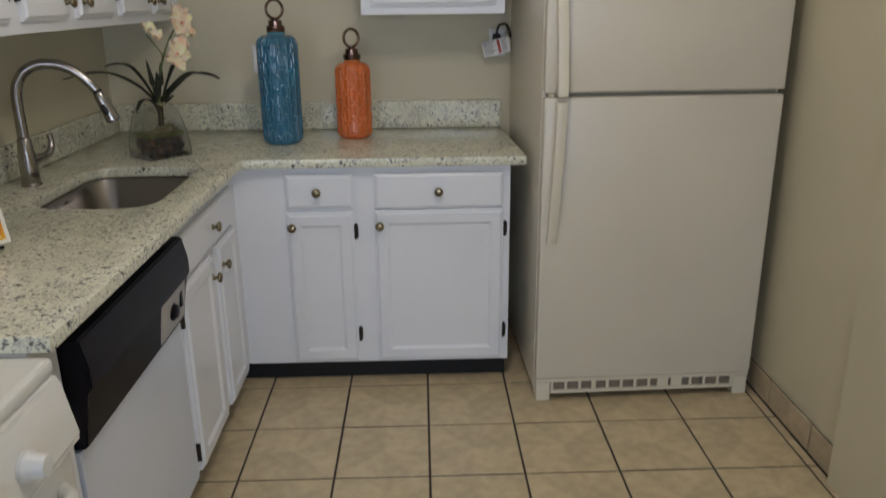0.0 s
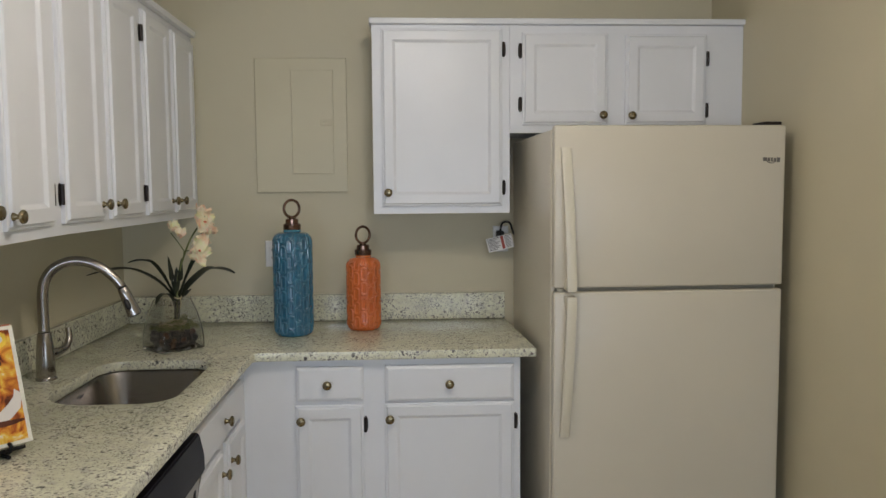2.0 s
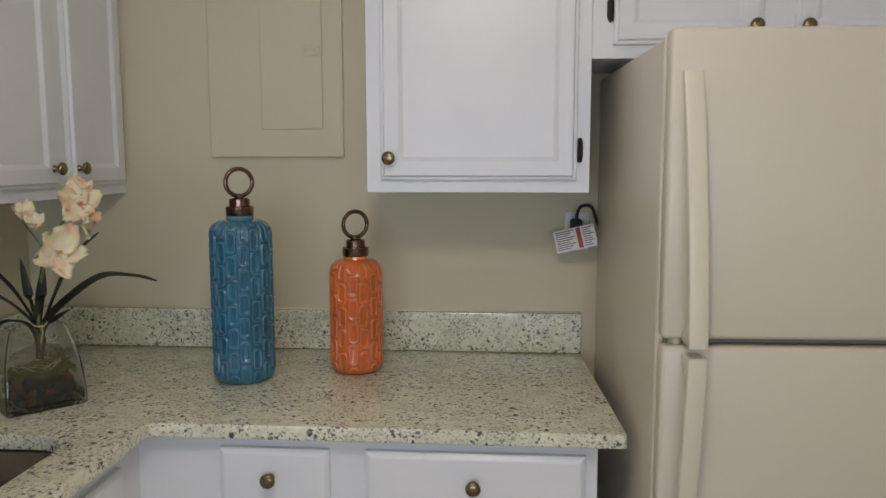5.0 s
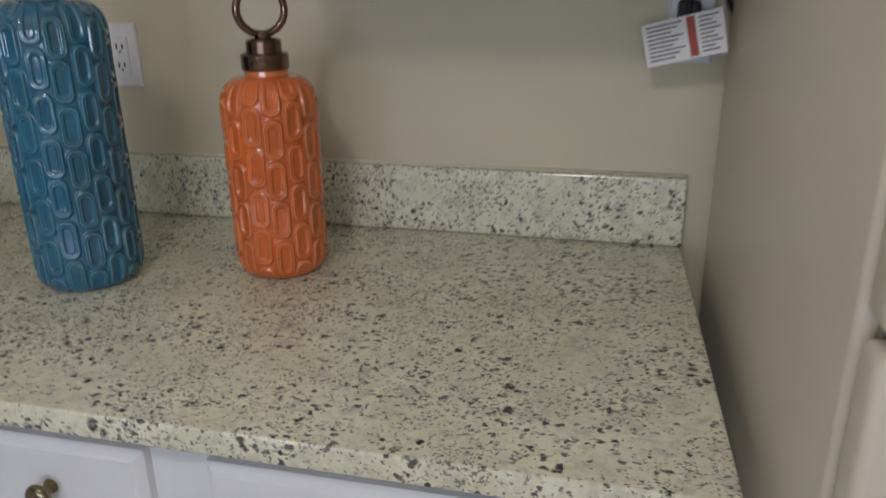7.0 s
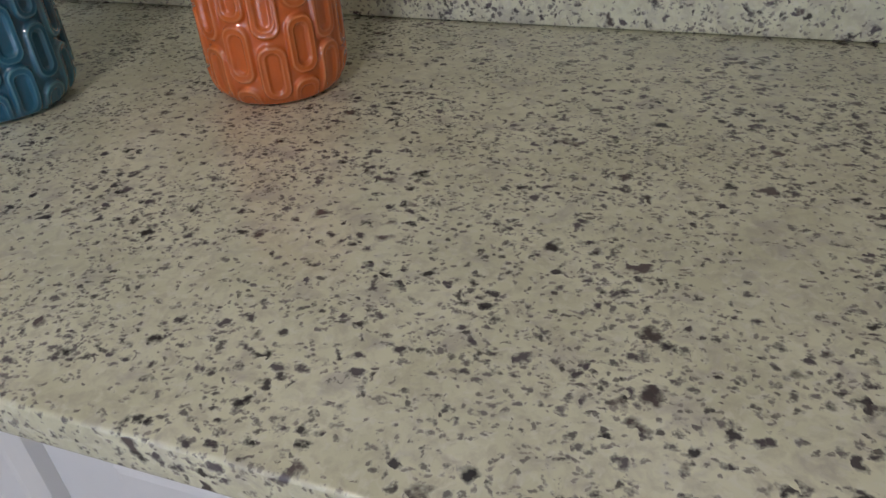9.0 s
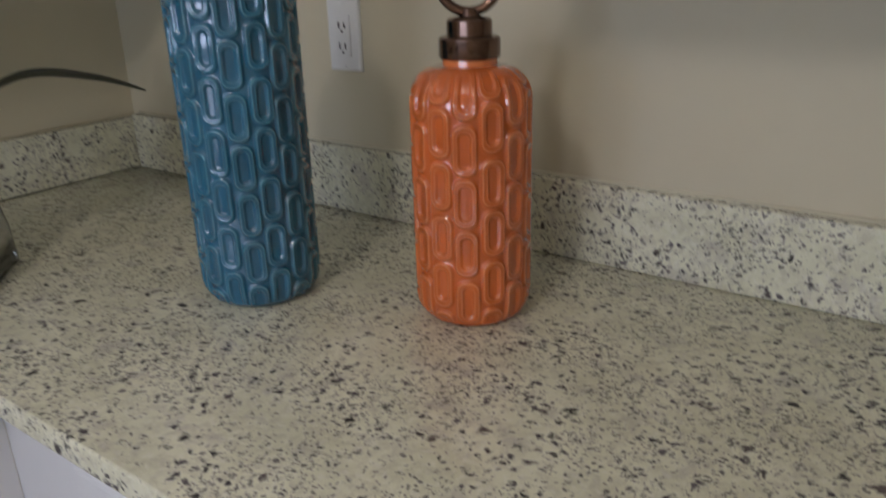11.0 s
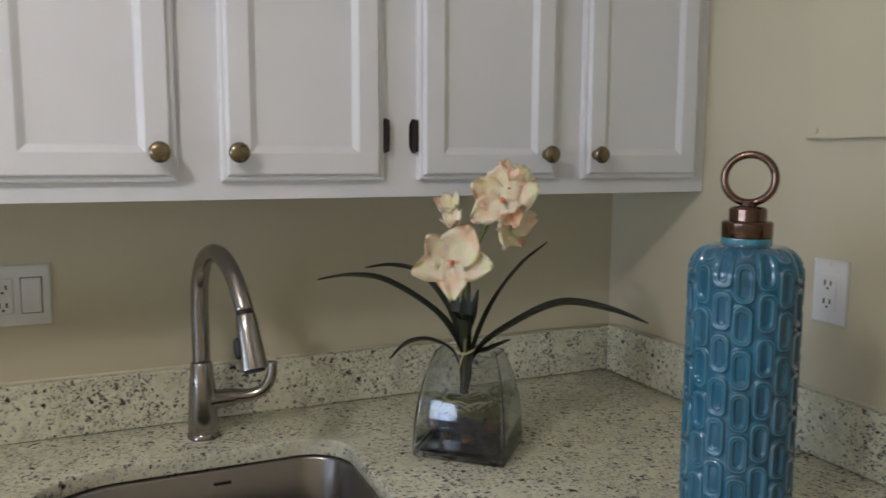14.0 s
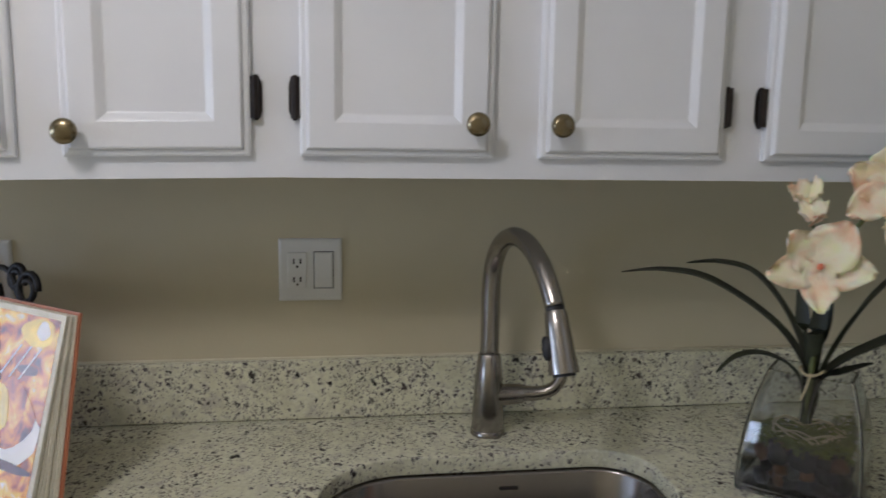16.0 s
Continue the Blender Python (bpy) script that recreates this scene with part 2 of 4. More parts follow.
# a printed dish: patches of crust, sauce and yellow filling
_nt = PHOTO_O.node_tree
_n, _r = _nt.nodes.new("ShaderNodeTexNoise"), _nt.nodes.new("ShaderNodeValToRGB")
_n.inputs["Scale"].default_value, _n.inputs["Detail"].default_value, _n.inputs["Distortion"].default_value = 26, 4, 0.8
_nt.links.new(_nt.nodes["Texture Coordinate"].outputs["Object"], _n.inputs["Vector"])
_r.color_ramp.elements[0].position, _r.color_ramp.elements[0].color = 0.34, (0.10, 0.022, 0.010, 1)
_r.color_ramp.elements[1].position, _r.color_ramp.elements[1].color = 0.72, (0.85, 0.78, 0.62, 1)
for _p, _c in ((0.43, (0.42, 0.10, 0.02, 1)), (0.52, (0.70, 0.27, 0.03, 1)), (0.61, (0.82, 0.52, 0.07, 1))):
    _r.color_ramp.elements.new(_p).color = _c
_nt.links.new(_n.outputs["Fac"], _r.inputs[0])
_nt.links.new(_r.outputs[0], _nt.nodes["Principled BSDF"].inputs["Base Color"])
PHOTO_Y = mat("photo_yellow", (0.80, 0.52, 0.06), 0.25, vary=0.35, scale=26)
PHOTO_W = mat("photo_plate", (0.72, 0.66, 0.60), 0.25, vary=0.1)
PHOTO_D = mat("photo_brown", (0.12, 0.035, 0.02), 0.25, vary=0.4, scale=20)
IRON = mat("wrought_iron", (0.012, 0.011, 0.011), 0.5, 0.6)
TAGM = mat("tag_card", (0.78, 0.77, 0.76), 0.5)
TAGRED = mat("tag_red", (0.36, 0.06, 0.04), 0.5)
TAGINK = mat("tag_ink", (0.16, 0.15, 0.15), 0.6)
BADGE = mat("badge_grey", (0.20, 0.19, 0.18), 0.3, 0.6)
CARPET = mat("living_carpet", (0.30, 0.26, 0.21), 0.95, vary=0.12, scale=40, bump=0.6, bump_scale=300)
ALU = mat("door_aluminium", (0.55, 0.55, 0.54), 0.4, 0.9)
GROUND = mat("ground_outside", (0.16, 0.17, 0.11), 0.95, vary=0.4, scale=0.7)
SHADE = mat("opal_glass", (0.85, 0.80, 0.70), 0.3)
_b = SHADE.node_tree.nodes["Principled BSDF"]
_b.inputs["Emission Color"].default_value, _b.inputs["Emission Strength"].default_value = (1, 0.82, 0.58, 1), 3.0


def glass(name, tint=(0.96, 0.98, 0.97), ior=1.47):
    m = bpy.data.materials.new(name)
    m.use_nodes = True
    b = m.node_tree.nodes["Principled BSDF"]
    b.inputs["Base Color"].default_value = (*tint, 1)
    b.inputs["Transmission Weight"].default_value, b.inputs["IOR"].default_value, b.inputs["Roughness"].default_value = 1, ior, 0.0
    return m


GLASS = glass("clear_glass", (0.88, 0.89, 0.90))
PANE = glass("pane_glass", (1, 1, 1))


# ---- building helpers ----
def thing(name, at, label, category, group="", kind=""):
    ob = new(name)
    ob.location = at
    ob.empty_display_size = 0.05
    return tagged(ob, label, category, group, kind)


def finish(bm, name, material, smooth=False):
    bmesh.ops.remove_doubles(bm, verts=bm.verts, dist=1e-6)
    bmesh.ops.recalc_face_normals(bm, faces=bm.faces)
    me = bpy.data.meshes.new(name)
    bm.to_mesh(me)
    bm.free()
    me.materials.append(material)
    if smooth:
        me.polygons.foreach_set("use_smooth", [True] * len(me.polygons))
        if smooth is not True:
            me.set_sharp_from_angle(angle=radians(smooth))
    return me


def part(name, bm, material, parent, label="", smooth=False):
    """One mesh under a thing (an Empty) or under a part; vertices are in world coordinates."""
    ob = new(name, finish(bm, name, material, smooth))
    ob.parent = parent
    if parent.type == "EMPTY":
        ob.matrix_parent_inverse = Matrix.Translation(-Vector(parent.location))
    return tagged(ob, label)


def solo(name, bm, material, label, category, group="", kind="", smooth=False):
    return tagged(new(name, finish(bm, name, material, smooth)), label, category, group, kind)


def box(bm, x0, x1, y0, y1, z0, z1, bevel=0.0, seg=2):
    m = Matrix.Translation(((x0 + x1) / 2, (y0 + y1) / 2, (z0 + z1) / 2)) @ Matrix.Diagonal((abs(x1 - x0), abs(y1 - y0), abs(z1 - z0), 1))
    r = bmesh.ops.create_cube(bm, size=1, matrix=m)
    if bevel:
        es = list({e for v in r["verts"] for e in v.link_edges})
        bmesh.ops.bevel(bm, geom=es, offset=bevel, segments=seg, affect="EDGES", profile=0.5)
    return bm


def B(*a, **k):
    return box(bmesh.new(), *a, **k)


def on_back(y):
    """Local (u along x, v up, w out towards the walk) on a plane facing -y."""
    return lambda u, v, w: Vector((u, y - w, v))


def on_left(x):
    return lambda u, v, w: Vector((x + w, u, v))


def stepped(bm, f, u0, u1, v0, v1, profile):
    """Nested rectangles: profile of (inset, height) from the back edge to the middle, closed by a flat face."""
    rings = []
    for i, h in profile:
        rings.append([bm.verts.new(f(*p, h)) for p in ((u0 + i, v0 + i), (u1 - i, v0 + i), (u1 - i, v1 - i), (u0 + i, v1 - i))])
    for a, b in zip(rings, rings[1:]):
        for k in range(4):
            bm.faces.new((a[k], a[(k + 1) % 4], b[(k + 1) % 4], b[k]))
    bm.faces.new(rings[-1])
    bm.faces.new(rings[0])
    return bm


def lathe(bm, profile, centre, axis="Z", n=24, direction=1):
    """profile: (radius, distance along the axis)."""
    rings = []
    c = Vector(centre)
    for r, h in profile:
        ring = []
        for k in range(n):
            a = 2 * math.pi * k / n
            p, q = max(r, 1e-5) * math.cos(a), max(r, 1e-5) * math.sin(a)
            o = {"Z": (p, q, h * direction), "X": (h * direction, p, q), "Y": (p, h * direction, q)}[axis]
            ring.append(bm.verts.new(c + Vector(o)))
        rings.append(ring)
    for a, b in zip(rings, rings[1:]):
        for k in range(n):
            bm.faces.new((a[k], a[(k + 1) % n], b[(k + 1) % n], b[k]))
    bm.faces.new(rings[0])
    bm.faces.new(rings[-1])
    return bm


def spline(points, steps=8):
    """Catmull-Rom through the points."""
    P = [Vector(p) for p in points]
    P = [2 * P[0] - P[1], *P, 2 * P[-1] - P[-2]]
    out = []
    for i in range(1, len(P) - 2):
        a, b, c, d = P[i - 1:i + 3]
        for k in range(steps):
            t = k / steps
            out.append(0.5 * (2 * b + (c - a) * t + (2 * a - 5 * b + 4 * c - d) * t * t + (3 * b - a - 3 * c + d) * t ** 3))
    return out + [P[-2]]


def tube(bm, pts, radius, n=12, closed=False):
    """A round bar along pts; radius: a number or a function of 0..1."""
    pts = [Vector(p) for p in pts]
    rings, up, m = [], None, len(pts)
    for i, p in enumerate(pts):
        if closed:
            d = (pts[(i + 1) % m] - pts[i - 1]).normalized()
        else:
            d = (pts[min(i + 1, m - 1)] - pts[max(i - 1, 0)]).normalized()
        if up is None:
            up = d.orthogonal().normalized()
        up = (up - d * up.dot(d)).normalized()
        side = d.cross(up)
        r = radius(i / (m - 1)) if callable(radius) else radius
        rings.append([bm.verts.new(p + r * (math.cos(2 * math.pi * k / n) * up + math.sin(2 * math.pi * k / n) * side)) for k in range(n)])
    for a, b in zip(rings, rings[1:] + ([rings[0]] if closed else [])):
        for k in range(n):
            bm.faces.new((a[k], a[(k + 1) % n], b[(k + 1) % n], b[k]))
    if not closed:
        bm.faces.new(rings[0])
        bm.faces.new(rings[-1])
    return bm


def rounded(x0, x1, y0, y1, r, n=6, more=0.0):
    """Outline of a rectangle with round corners, counter-clockwise."""
    out = []
    q = r + more        # the last corner may be rounder
    for cx, cy, a0, r in ((x1 - r, y0 + r, -90, r), (x1 - r, y1 - r, 0, r), (x0 + r, y1 - r, 90, r), (x0 + q, y0 + q, 180, q)):
        for k in range(n + 1):
            a = radians(a0 + 90 * k / n)
            out.append((cx + r * math.cos(a), cy + r * math.sin(a)))
    return out


# ---- the shell ----
WT = 0.12
Y0, YF = -0.75, -4.0          # where the kitchen opens to the living room; the living room's far wall
XA, XB = -2.6, 4.6


def wall(name, *b):
    return solo(name, B(*b), WALL, "cream painted plaster wall", "wall", kind="structure")


wall("wall_north", XL - WT, XR + WT, YB, YB + WT, 0, CEIL)
wall("wall_west", XL - WT, XL, Y0, YB, 0, CEIL)
wall("wall_east", XR, XR + WT, Y0, YB, 0, CEIL)
wall("wall_east_jog", XR - 0.030, XR, Y0, 2.10, 0, CEIL)
wall("wall_return_1", XA - WT, XL - WT, Y0, Y0 + WT, 0, CEIL)
wall("wall_return_2", XR + WT, XB + WT, Y0, Y0 + WT, 0, CEIL)
wall("wall_living_west", XA - WT, XA, YF, Y0, 0, CEIL)
wall("wall_living_east", XB, XB + WT, YF, Y0, 0, CEIL)
DX0, DX1, DH = -1.6, 3.6, 2.08
wall("wall_south_1", XA - WT, DX0, YF - WT, YF, 0, CEIL)
wall("wall_south_2", DX1, XB + WT, YF - WT, YF, 0, CEIL)
wall("wall_south_3", DX0, DX1, YF - WT, YF, DH, CEIL)
solo("ceiling", B(XA - WT, XB + WT, YF - WT, YB + WT, CEIL, CEIL + 0.12), CEILP, "off-white textured ceiling", "ceiling", kind="structure")
solo("floor", B(XL - WT, XR + WT, Y0, YB + WT, -0.12, -0.004), GROUT, "dark grout bed under the kitchen tiles", "floor", kind="structure")
solo("floor_living", B(XA - WT, XB + WT, YF - WT, Y0, -0.12, -0.002), CARPET, "beige carpet in the room behind", "floor", kind="structure")
solo("ground", B(-60, 60, -90, YF - WT, -0.3, -0.12), GROUND, "mown ground outside the glazed door", "ground", kind="structure")

glazed = thing("door_1", ((DX0 + DX1) / 2, YF - 0.06, 0), "closed sliding glass door in an aluminium frame", "glass door", kind="structure")
for u0, u1 in ((DX0, 0.12), (0.121, 1.86), (1.861, DX1)):
    bm = bmesh.new()
    for a in ((u0, u0 + 0.05, 0.0, DH), (u1 - 0.05, u1, 0.0, DH)):
        box(bm, a[0], a[1], YF - 0.08, YF - 0.04, a[2], a[3])
    for z0, z1 in ((0.0, 0.06), (DH - 0.06, DH)):
        box(bm, u0 + 0.05, u1 - 0.05, YF - 0.08, YF - 0.04, z0, z1)
    fr = part("frame", bm, ALU, glazed)
    pn = part("pane", B(u0 + 0.05, u1 - 0.05, YF - 0.063, YF - 0.057, 0.06, DH - 0.06), PANE, fr, "clear glass pane")
    pn.visible_shadow = False

lampth = thing("ceiling_lamp", (0.40, 1.55, CEIL), "round opal glass ceiling lamp, lit", "ceiling lamp")
part("base_plate", lathe(bmesh.new(), [(0.13, CEIL), (0.13, CEIL - 0.03), (0.115, CEIL - 0.04)], (0.40, 1.55, 0)), ALU, lampth, smooth=40)
_sh = part("shade", lathe(bmesh.new(), [(0.150, CEIL - 0.03), (0.155, CEIL - 0.05), (0.125, CEIL - 0.085), (0.06, CEIL - 0.105), (0.0, CEIL - 0.11)], (0.40, 1.55, 0), n=32), SHADE, lampth, "opal glass shade", smooth=40)


# ---- cabinets ----
DOORP = [(0, 0), (0, 0.010), (0.003, 0.012), (0.008, 0.0125), (0.011, 0.019), (0.013, 0.020), (0.045, 0.020), (0.047, 0.0192), (0.056, 0.0130), (0.058, 0.0124)]
DRAWP = [(0, 0), (0, 0.012), (0.004, 0.015), (0.010, 0.019), (0.014, 0.020)]


def knob(parent, f, u, v, w=0.020):
    """A small round cup knob on its stem, standing out along the face."""
    o, out = f(u, v, w), (f(u, v, 1) - f(u, v, 0))
    axis = "Y" if abs(out.y) > 0.5 else "X"
    d = out.y + out.x
    k = part("knob", lathe(bmesh.new(), [(0.010, -0.001), (0.009, 0.003), (0.006, 0.006), (0.006, 0.013), (0.013, 0.016), (0.0165, 0.020), (0.0165, 0.023), (0.014, 0.0265), (0.008, 0.0285), (0, 0.029)], o, axis, 20, d), BRASS, parent, "antique brass knob", smooth=50)
    return k


def hinge(parent, f, u, v, w=0.0, side=1):
    """A dark wrap-around hinge leaf with its knuckle and two screws."""
    bm = bmesh.new()
    h = 0.030
    prof = [(-h, 0.35), (-h * 0.8, 0.75), (-h * 0.55, 1.0), (h * 0.55, 1.0), (h * 0.8, 0.75), (h, 0.35)]
    wd = 0.009 * side
    lo = [bm.verts.new(f(u + wd * b, v + a, w + 0.0005)) for a, b in prof] + [bm.verts.new(f(u - wd * 0.2, v + a, w + 0.0005)) for a, _ in reversed(prof)]
    hi = [bm.verts.new(f(u + wd * b, v + a, w + 0.003)) for a, b in prof] + [bm.verts.new(f(u - wd * 0.2, v + a, w + 0.003)) for a, _ in reversed(prof)]
    bm.faces.new(hi)
    bm.faces.new(lo)
    m = len(lo)
    for k in range(m):
        bm.faces.new((lo[k], lo[(k + 1) % m], hi[(k + 1) % m], hi[k]))
    tube(bm, [f(u, v - h * 0.92, w + 0.008), f(u, v + h * 0.92, w + 0.008)], 0.0062, 8)
    for a in (-0.4, 0.4):
        tube(bm, [f(u + wd * 0.6, v + h * a, w + 0.002), f(u + wd * 0.6, v + h * a, w + 0.0045)], 0.0025, 6)
    return part("hinge", bm, BRONZE, parent, "dark bronze hinge")


def door(parent, f, u0, u1, v0, v1, knob_at, hinge_u, hinge_v, side):
    d = part("cabinet_door", stepped(bmesh.new(), f, u0, u1, v0, v1, DOORP), WHITE, parent, "white painted door with a recessed panel")
    if knob_at:
        knob(d, f, *knob_at)
    for v in hinge_v:
        hinge(d, f, hinge_u, v, 0.0, side)
    return d


def drawer(parent, f, u0, u1, v0, v1, knob_u):
    d = part("drawer_front", stepped(bmesh.new(), f, u0, u1, v0, v1, DRAWP), WHITE, parent)
    if knob_u is not None:
        knob(d, f, knob_u, (v0 + v1) / 2)
    return d


def carcass(parent, x0, x1, y0, y1, z0, z1):
    return part("body", B(x0, x1, y0, y1, z0, z1), WHITE, parent)


# upper cabinets along the left wall
UF = XL + 0.32
f = on_left(UF)
LU0, LU1 = 1.371, 2.138
UNITS = [(0.92, 1.4705, [(0.95, 1.18), (1.235, 1.440)]), (1.4705, 2.1015, [(1.500, 1.773), (1.831, 2.069)]), (2.1015, 2.7735, [(2.134, 2.399), (2.466, 2.740)]), (2.7735, YB - 0.002, [(2.806, 3.090), (3.151, 3.432)])]
for y0, y1, doors in UNITS:
    c = thing("wall_cabinet", (XL, (y0 + y1) / 2, LU0), "white painted two-door wall cabinet with brass knobs", "cabinet", "upper cabinets above the sink")
    carcass(c, XL + 0.001, UF, y0, y1, LU0, LU1)
    for k, (a, b) in enumerate(doors):
        if k == 0:
            door(c, f, a, b, 1.401, 2.112, (b - 0.027, 1.447), a - 0.006, (1.478, 2.03), -1)
        else:
            door(c, f, a, b, 1.401, 2.112, (a + (0.012 if a < 2.0 else 0.024), 1.434 if a < 2.0 else 1.447), b + 0.006, (1.478, 2.03) if b < 3.4 else (), 1)
    if 1.4 < y0 < 1.5:        # this unit has sagged a little at its far end
        for ob in c.children_recursive:
            for v in ob.data.vertices:
                v.co.z += (v.co.y - y1) * 0.018
solo("crown_trim_left", B(XL, UF + 0.022, 0.95, YB - 0.34, LU1 + 0.001, LU1 + 0.026, bevel=0.004), WHITE, "white painted top moulding", "trim", kind="structure")
solo("crown_trim_left_end", B(XL, UF + 0.022, YB - 0.339, YB, LU1 + 0.001, LU1 + 0.026, bevel=0.004), WHITE, "white painted top moulding", "trim", kind="structure")

# upper cabinets along the back wall
BF = YB - 0.330
f = on_back(BF)
c = thing("wall_cabinet", (0.43, YB, 1.384), "white painted single-door wall cabinet, brass knob at its foot", "cabinet", "upper cabinets on the back wall")
carcass(c, 0.162, 0.707, BF, YB - 0.001, 1.388, 2.130)
door(c, f, 0.197, 0.676, 1.418, 2.116, (0.221, 1.472), 0.682, (1.490, 2.035), 1)
c = thing("wall_cabinet", (1.16, YB, 1.705), "white painted low cabinet over the refrigerator", "cabinet", "upper cabinets on the back wall")
carcass(c, 0.708, XR - 0.001, BF, YB - 0.001, 1.707, 2.130)
door(c, f, 0.757, 1.100, 1.738, 2.100, (1.077, 1.774), 0.750, (1.820, 2.030), -1)
door(c, f, 1.172, 1.500, 1.738, 2.095, (1.193, 1.772), 1.507, (1.795, 2.000), 1)
solo("crown_trim_back", B(0.152, XR - 0.001, BF - 0.022, YB - 0.001, 2.131, 2.154, bevel=0.004), WHITE, "white painted top moulding", "trim", kind="structure")

# base cabinets along the back wall
LF = XL + 0.64
CF = YB - 0.64
f = on_back(CF)
c = thing("base_cabinet", (0.19, YB, 0), "white painted base cabinet with two drawers and two doors", "cabinet", "base cabinets")
carcass(c, XL + 0.64, 0.703, CF, YB - 0.002, 0.093, TOP - 0.033)
drawer(c, f, -0.116, 0.127, 0.719, 0.846, -0.002)
drawer(c, f, 0.206, 0.677, 0.712, 0.846, 0.440)
door(c, f, -0.120, 0.126, 0.104, 0.702, (-0.098, 0.652), 0.132, (0.628, 0.214), 1)
door(c, f, 0.202, 0.679, 0.104, 0.706, (0.222, 0.653), 0.685, (0.630, 0.220), 1)
part("toe_kick", B(LF - 0.09, 0.698, CF + 0.06, CF + 0.08, 0.0, 0.0925), DARK, c, "black toe kick")

# sink base along the left wall
LF = XL + 0.64
f = on_left(LF)
c = thing("sink_cabinet", (XL, 2.47, 0), "white painted sink cabinet with two doors under a false drawer", "cabinet", "base cabinets")
bm = bmesh.new()
box(bm, LF - 0.02, LF, 2.078, CF - 0.0005, 0.10, TOP - 0.033)
box(bm, XL + 0.002, LF - 0.02, 2.078, 2.096, 0.10, TOP - 0.033)
box(bm, XL + 0.002, LF - 0.02, 2.096, CF - 0.0005, 0.10, 0.118)
part("body", bm, WHITE, c)
drawer(c, f, 2.098, 2.722, 0.703, 0.830, 2.436)
door(c, f, 2.094, 2.412, 0.106, 0.684, (2.386, 0.614), 2.088, (0.60, 0.17), -1)
door(c, f, 2.484, 2.736, 0.106, 0.684, (2.510, 0.616), 2.742, (0.60, 0.17), 1)
part("toe_kick", B(LF - 0.09, LF - 0.07, 2.09, CF + 0.06, 0.0, 0.0995), DARK, c, "black toe kick")
c = thing("filler_panel", (LF - 0.3, 1.352, 0), "narrow white filler panel beside the dishwasher", "panel")
part("body", B(XL + 0.002, LF, 1.302, 1.402, 0.0, TOP - 0.033), WHITE, c)

# dishwasher
DY0, DY1 = 1.405, 2.075
dw = thing("dishwasher", (LF - 0.3, (DY0 + DY1) / 2, 0), "white dishwasher with a black control panel, built under the worktop", "dishwasher")
part("body", B(XL + 0.02, LF - 0.012, DY0 + 0.004, DY1 - 0.004, 0.09, TOP - 0.036), DARK, dw)
part("door_panel", B(LF - 0.012, LF + 0.008, DY0 + 0.004, DY1 - 0.007, 0.10, 0.609, bevel=0.003), DWWHITE, dw, "white enamel door")
part("kick_plate", B(LF - 0.09, LF - 0.06, DY0 + 0.004, DY1 - 0.004, 0.0, 0.095), DARK, dw, "black kick plate")
bm = bmesh.new()
sec = [(LF - 0.012, 0.612), (LF + 0.022, 0.616), (LF + 0.036, 0.735), (LF + 0.050, 0.745), (LF + 0.050, 0.790), (LF + 0.038, 0.848), (LF - 0.012, 0.852)]
ends = []
for y in (DY0 + 0.004, DY1 - 0.004):
    ends.append([bm.verts.new((x, y, z)) for x, z in sec])
for k in range(len(sec)):
    bm.faces.new((ends[0][k], ends[0][(k + 1) % len(sec)], ends[1][(k + 1) % len(sec)], ends[1][k]))
bm.faces.new(ends[0])
bm.faces.new(ends[1])
bmesh.ops.bevel(bm, geom=list(bm.edges), offset=0.004, segments=2, affect="EDGES")
cp = part("control_panel", bm, BLACK, dw, "black plastic control panel with a handle lip", smooth=30)
sl = lambda v: LF + 0.022 + 0.014 * (v - 0.624) / 0.111


def slope(u0, u1, v0, v1, thick):
    bm = bmesh.new()
    vs = []
    for w in (0.0005, thick):
        for u, v in ((u0, v0), (u1, v0), (u1, v1), (u0, v1)):
            vs.append(bm.verts.new((sl(v) + w, u, v)))
    for q in ((0, 1, 2, 3), (4, 5, 6, 7), (0, 1, 5, 4), (1, 2, 6, 5), (2, 3, 7, 6), (3, 0, 4, 7)):
        bm.faces.new([vs[i] for i in q])
    return bm


plate = part("control_plate", slope(1.860, 2.057, 0.628, 0.730, 0.0030), DWPLATE, cp, "grey control plate")
part("dial", lathe(bmesh.new(), [(0.024, 0), (0.024, 0.003), (0.019, 0.005), (0.018, 0.011), (0.015, 0.013), (0, 0.013)], (sl(0.682) + 0.002, 1.953, 0.680), "X", 24), BLACK, cp, "black timer dial", smooth=40)
part("rocker_button", B(sl(0.69), sl(0.69) + 0.007, 2.007, 2.027, 0.668, 0.712, bevel=0.003), BLACK, cp, "black rocker button")

# range beside the dishwasher
rg = thing("range", (-0.55, 0.925, 0), "white enamel kitchen range with a white knob", "range")
RF = LF + 0.02
part("body", B(XL + 0.01, RF, 0.537, 1.293, 0.0, 0.712, bevel=0.004), RANGE, rg)
part("cooktop", B(XL + 0.01, RF + 0.030, 0.535, 1.295, 0.845, 0.875, bevel=0.012, seg=3), RANGE, rg)
bm = bmesh.new()
sec = [(RF - 0.05, 0.713), (RF + 0.050, 0.713), (RF + 0.056, 0.724), (RF + 0.036, 0.835), (RF + 0.028, 0.8445), (RF - 0.05, 0.8445)]
ends = [[bm.verts.new((x, y, z)) for x, z in sec] for y in (0.537, 1.293)]
for k in range(len(sec)):
    bm.faces.new((ends[0][k], ends[0][(k + 1) % len(sec)], ends[1][(k + 1) % len(sec)], ends[1][k]))
bm.faces.new(ends[0])
bm.faces.new(ends[1])
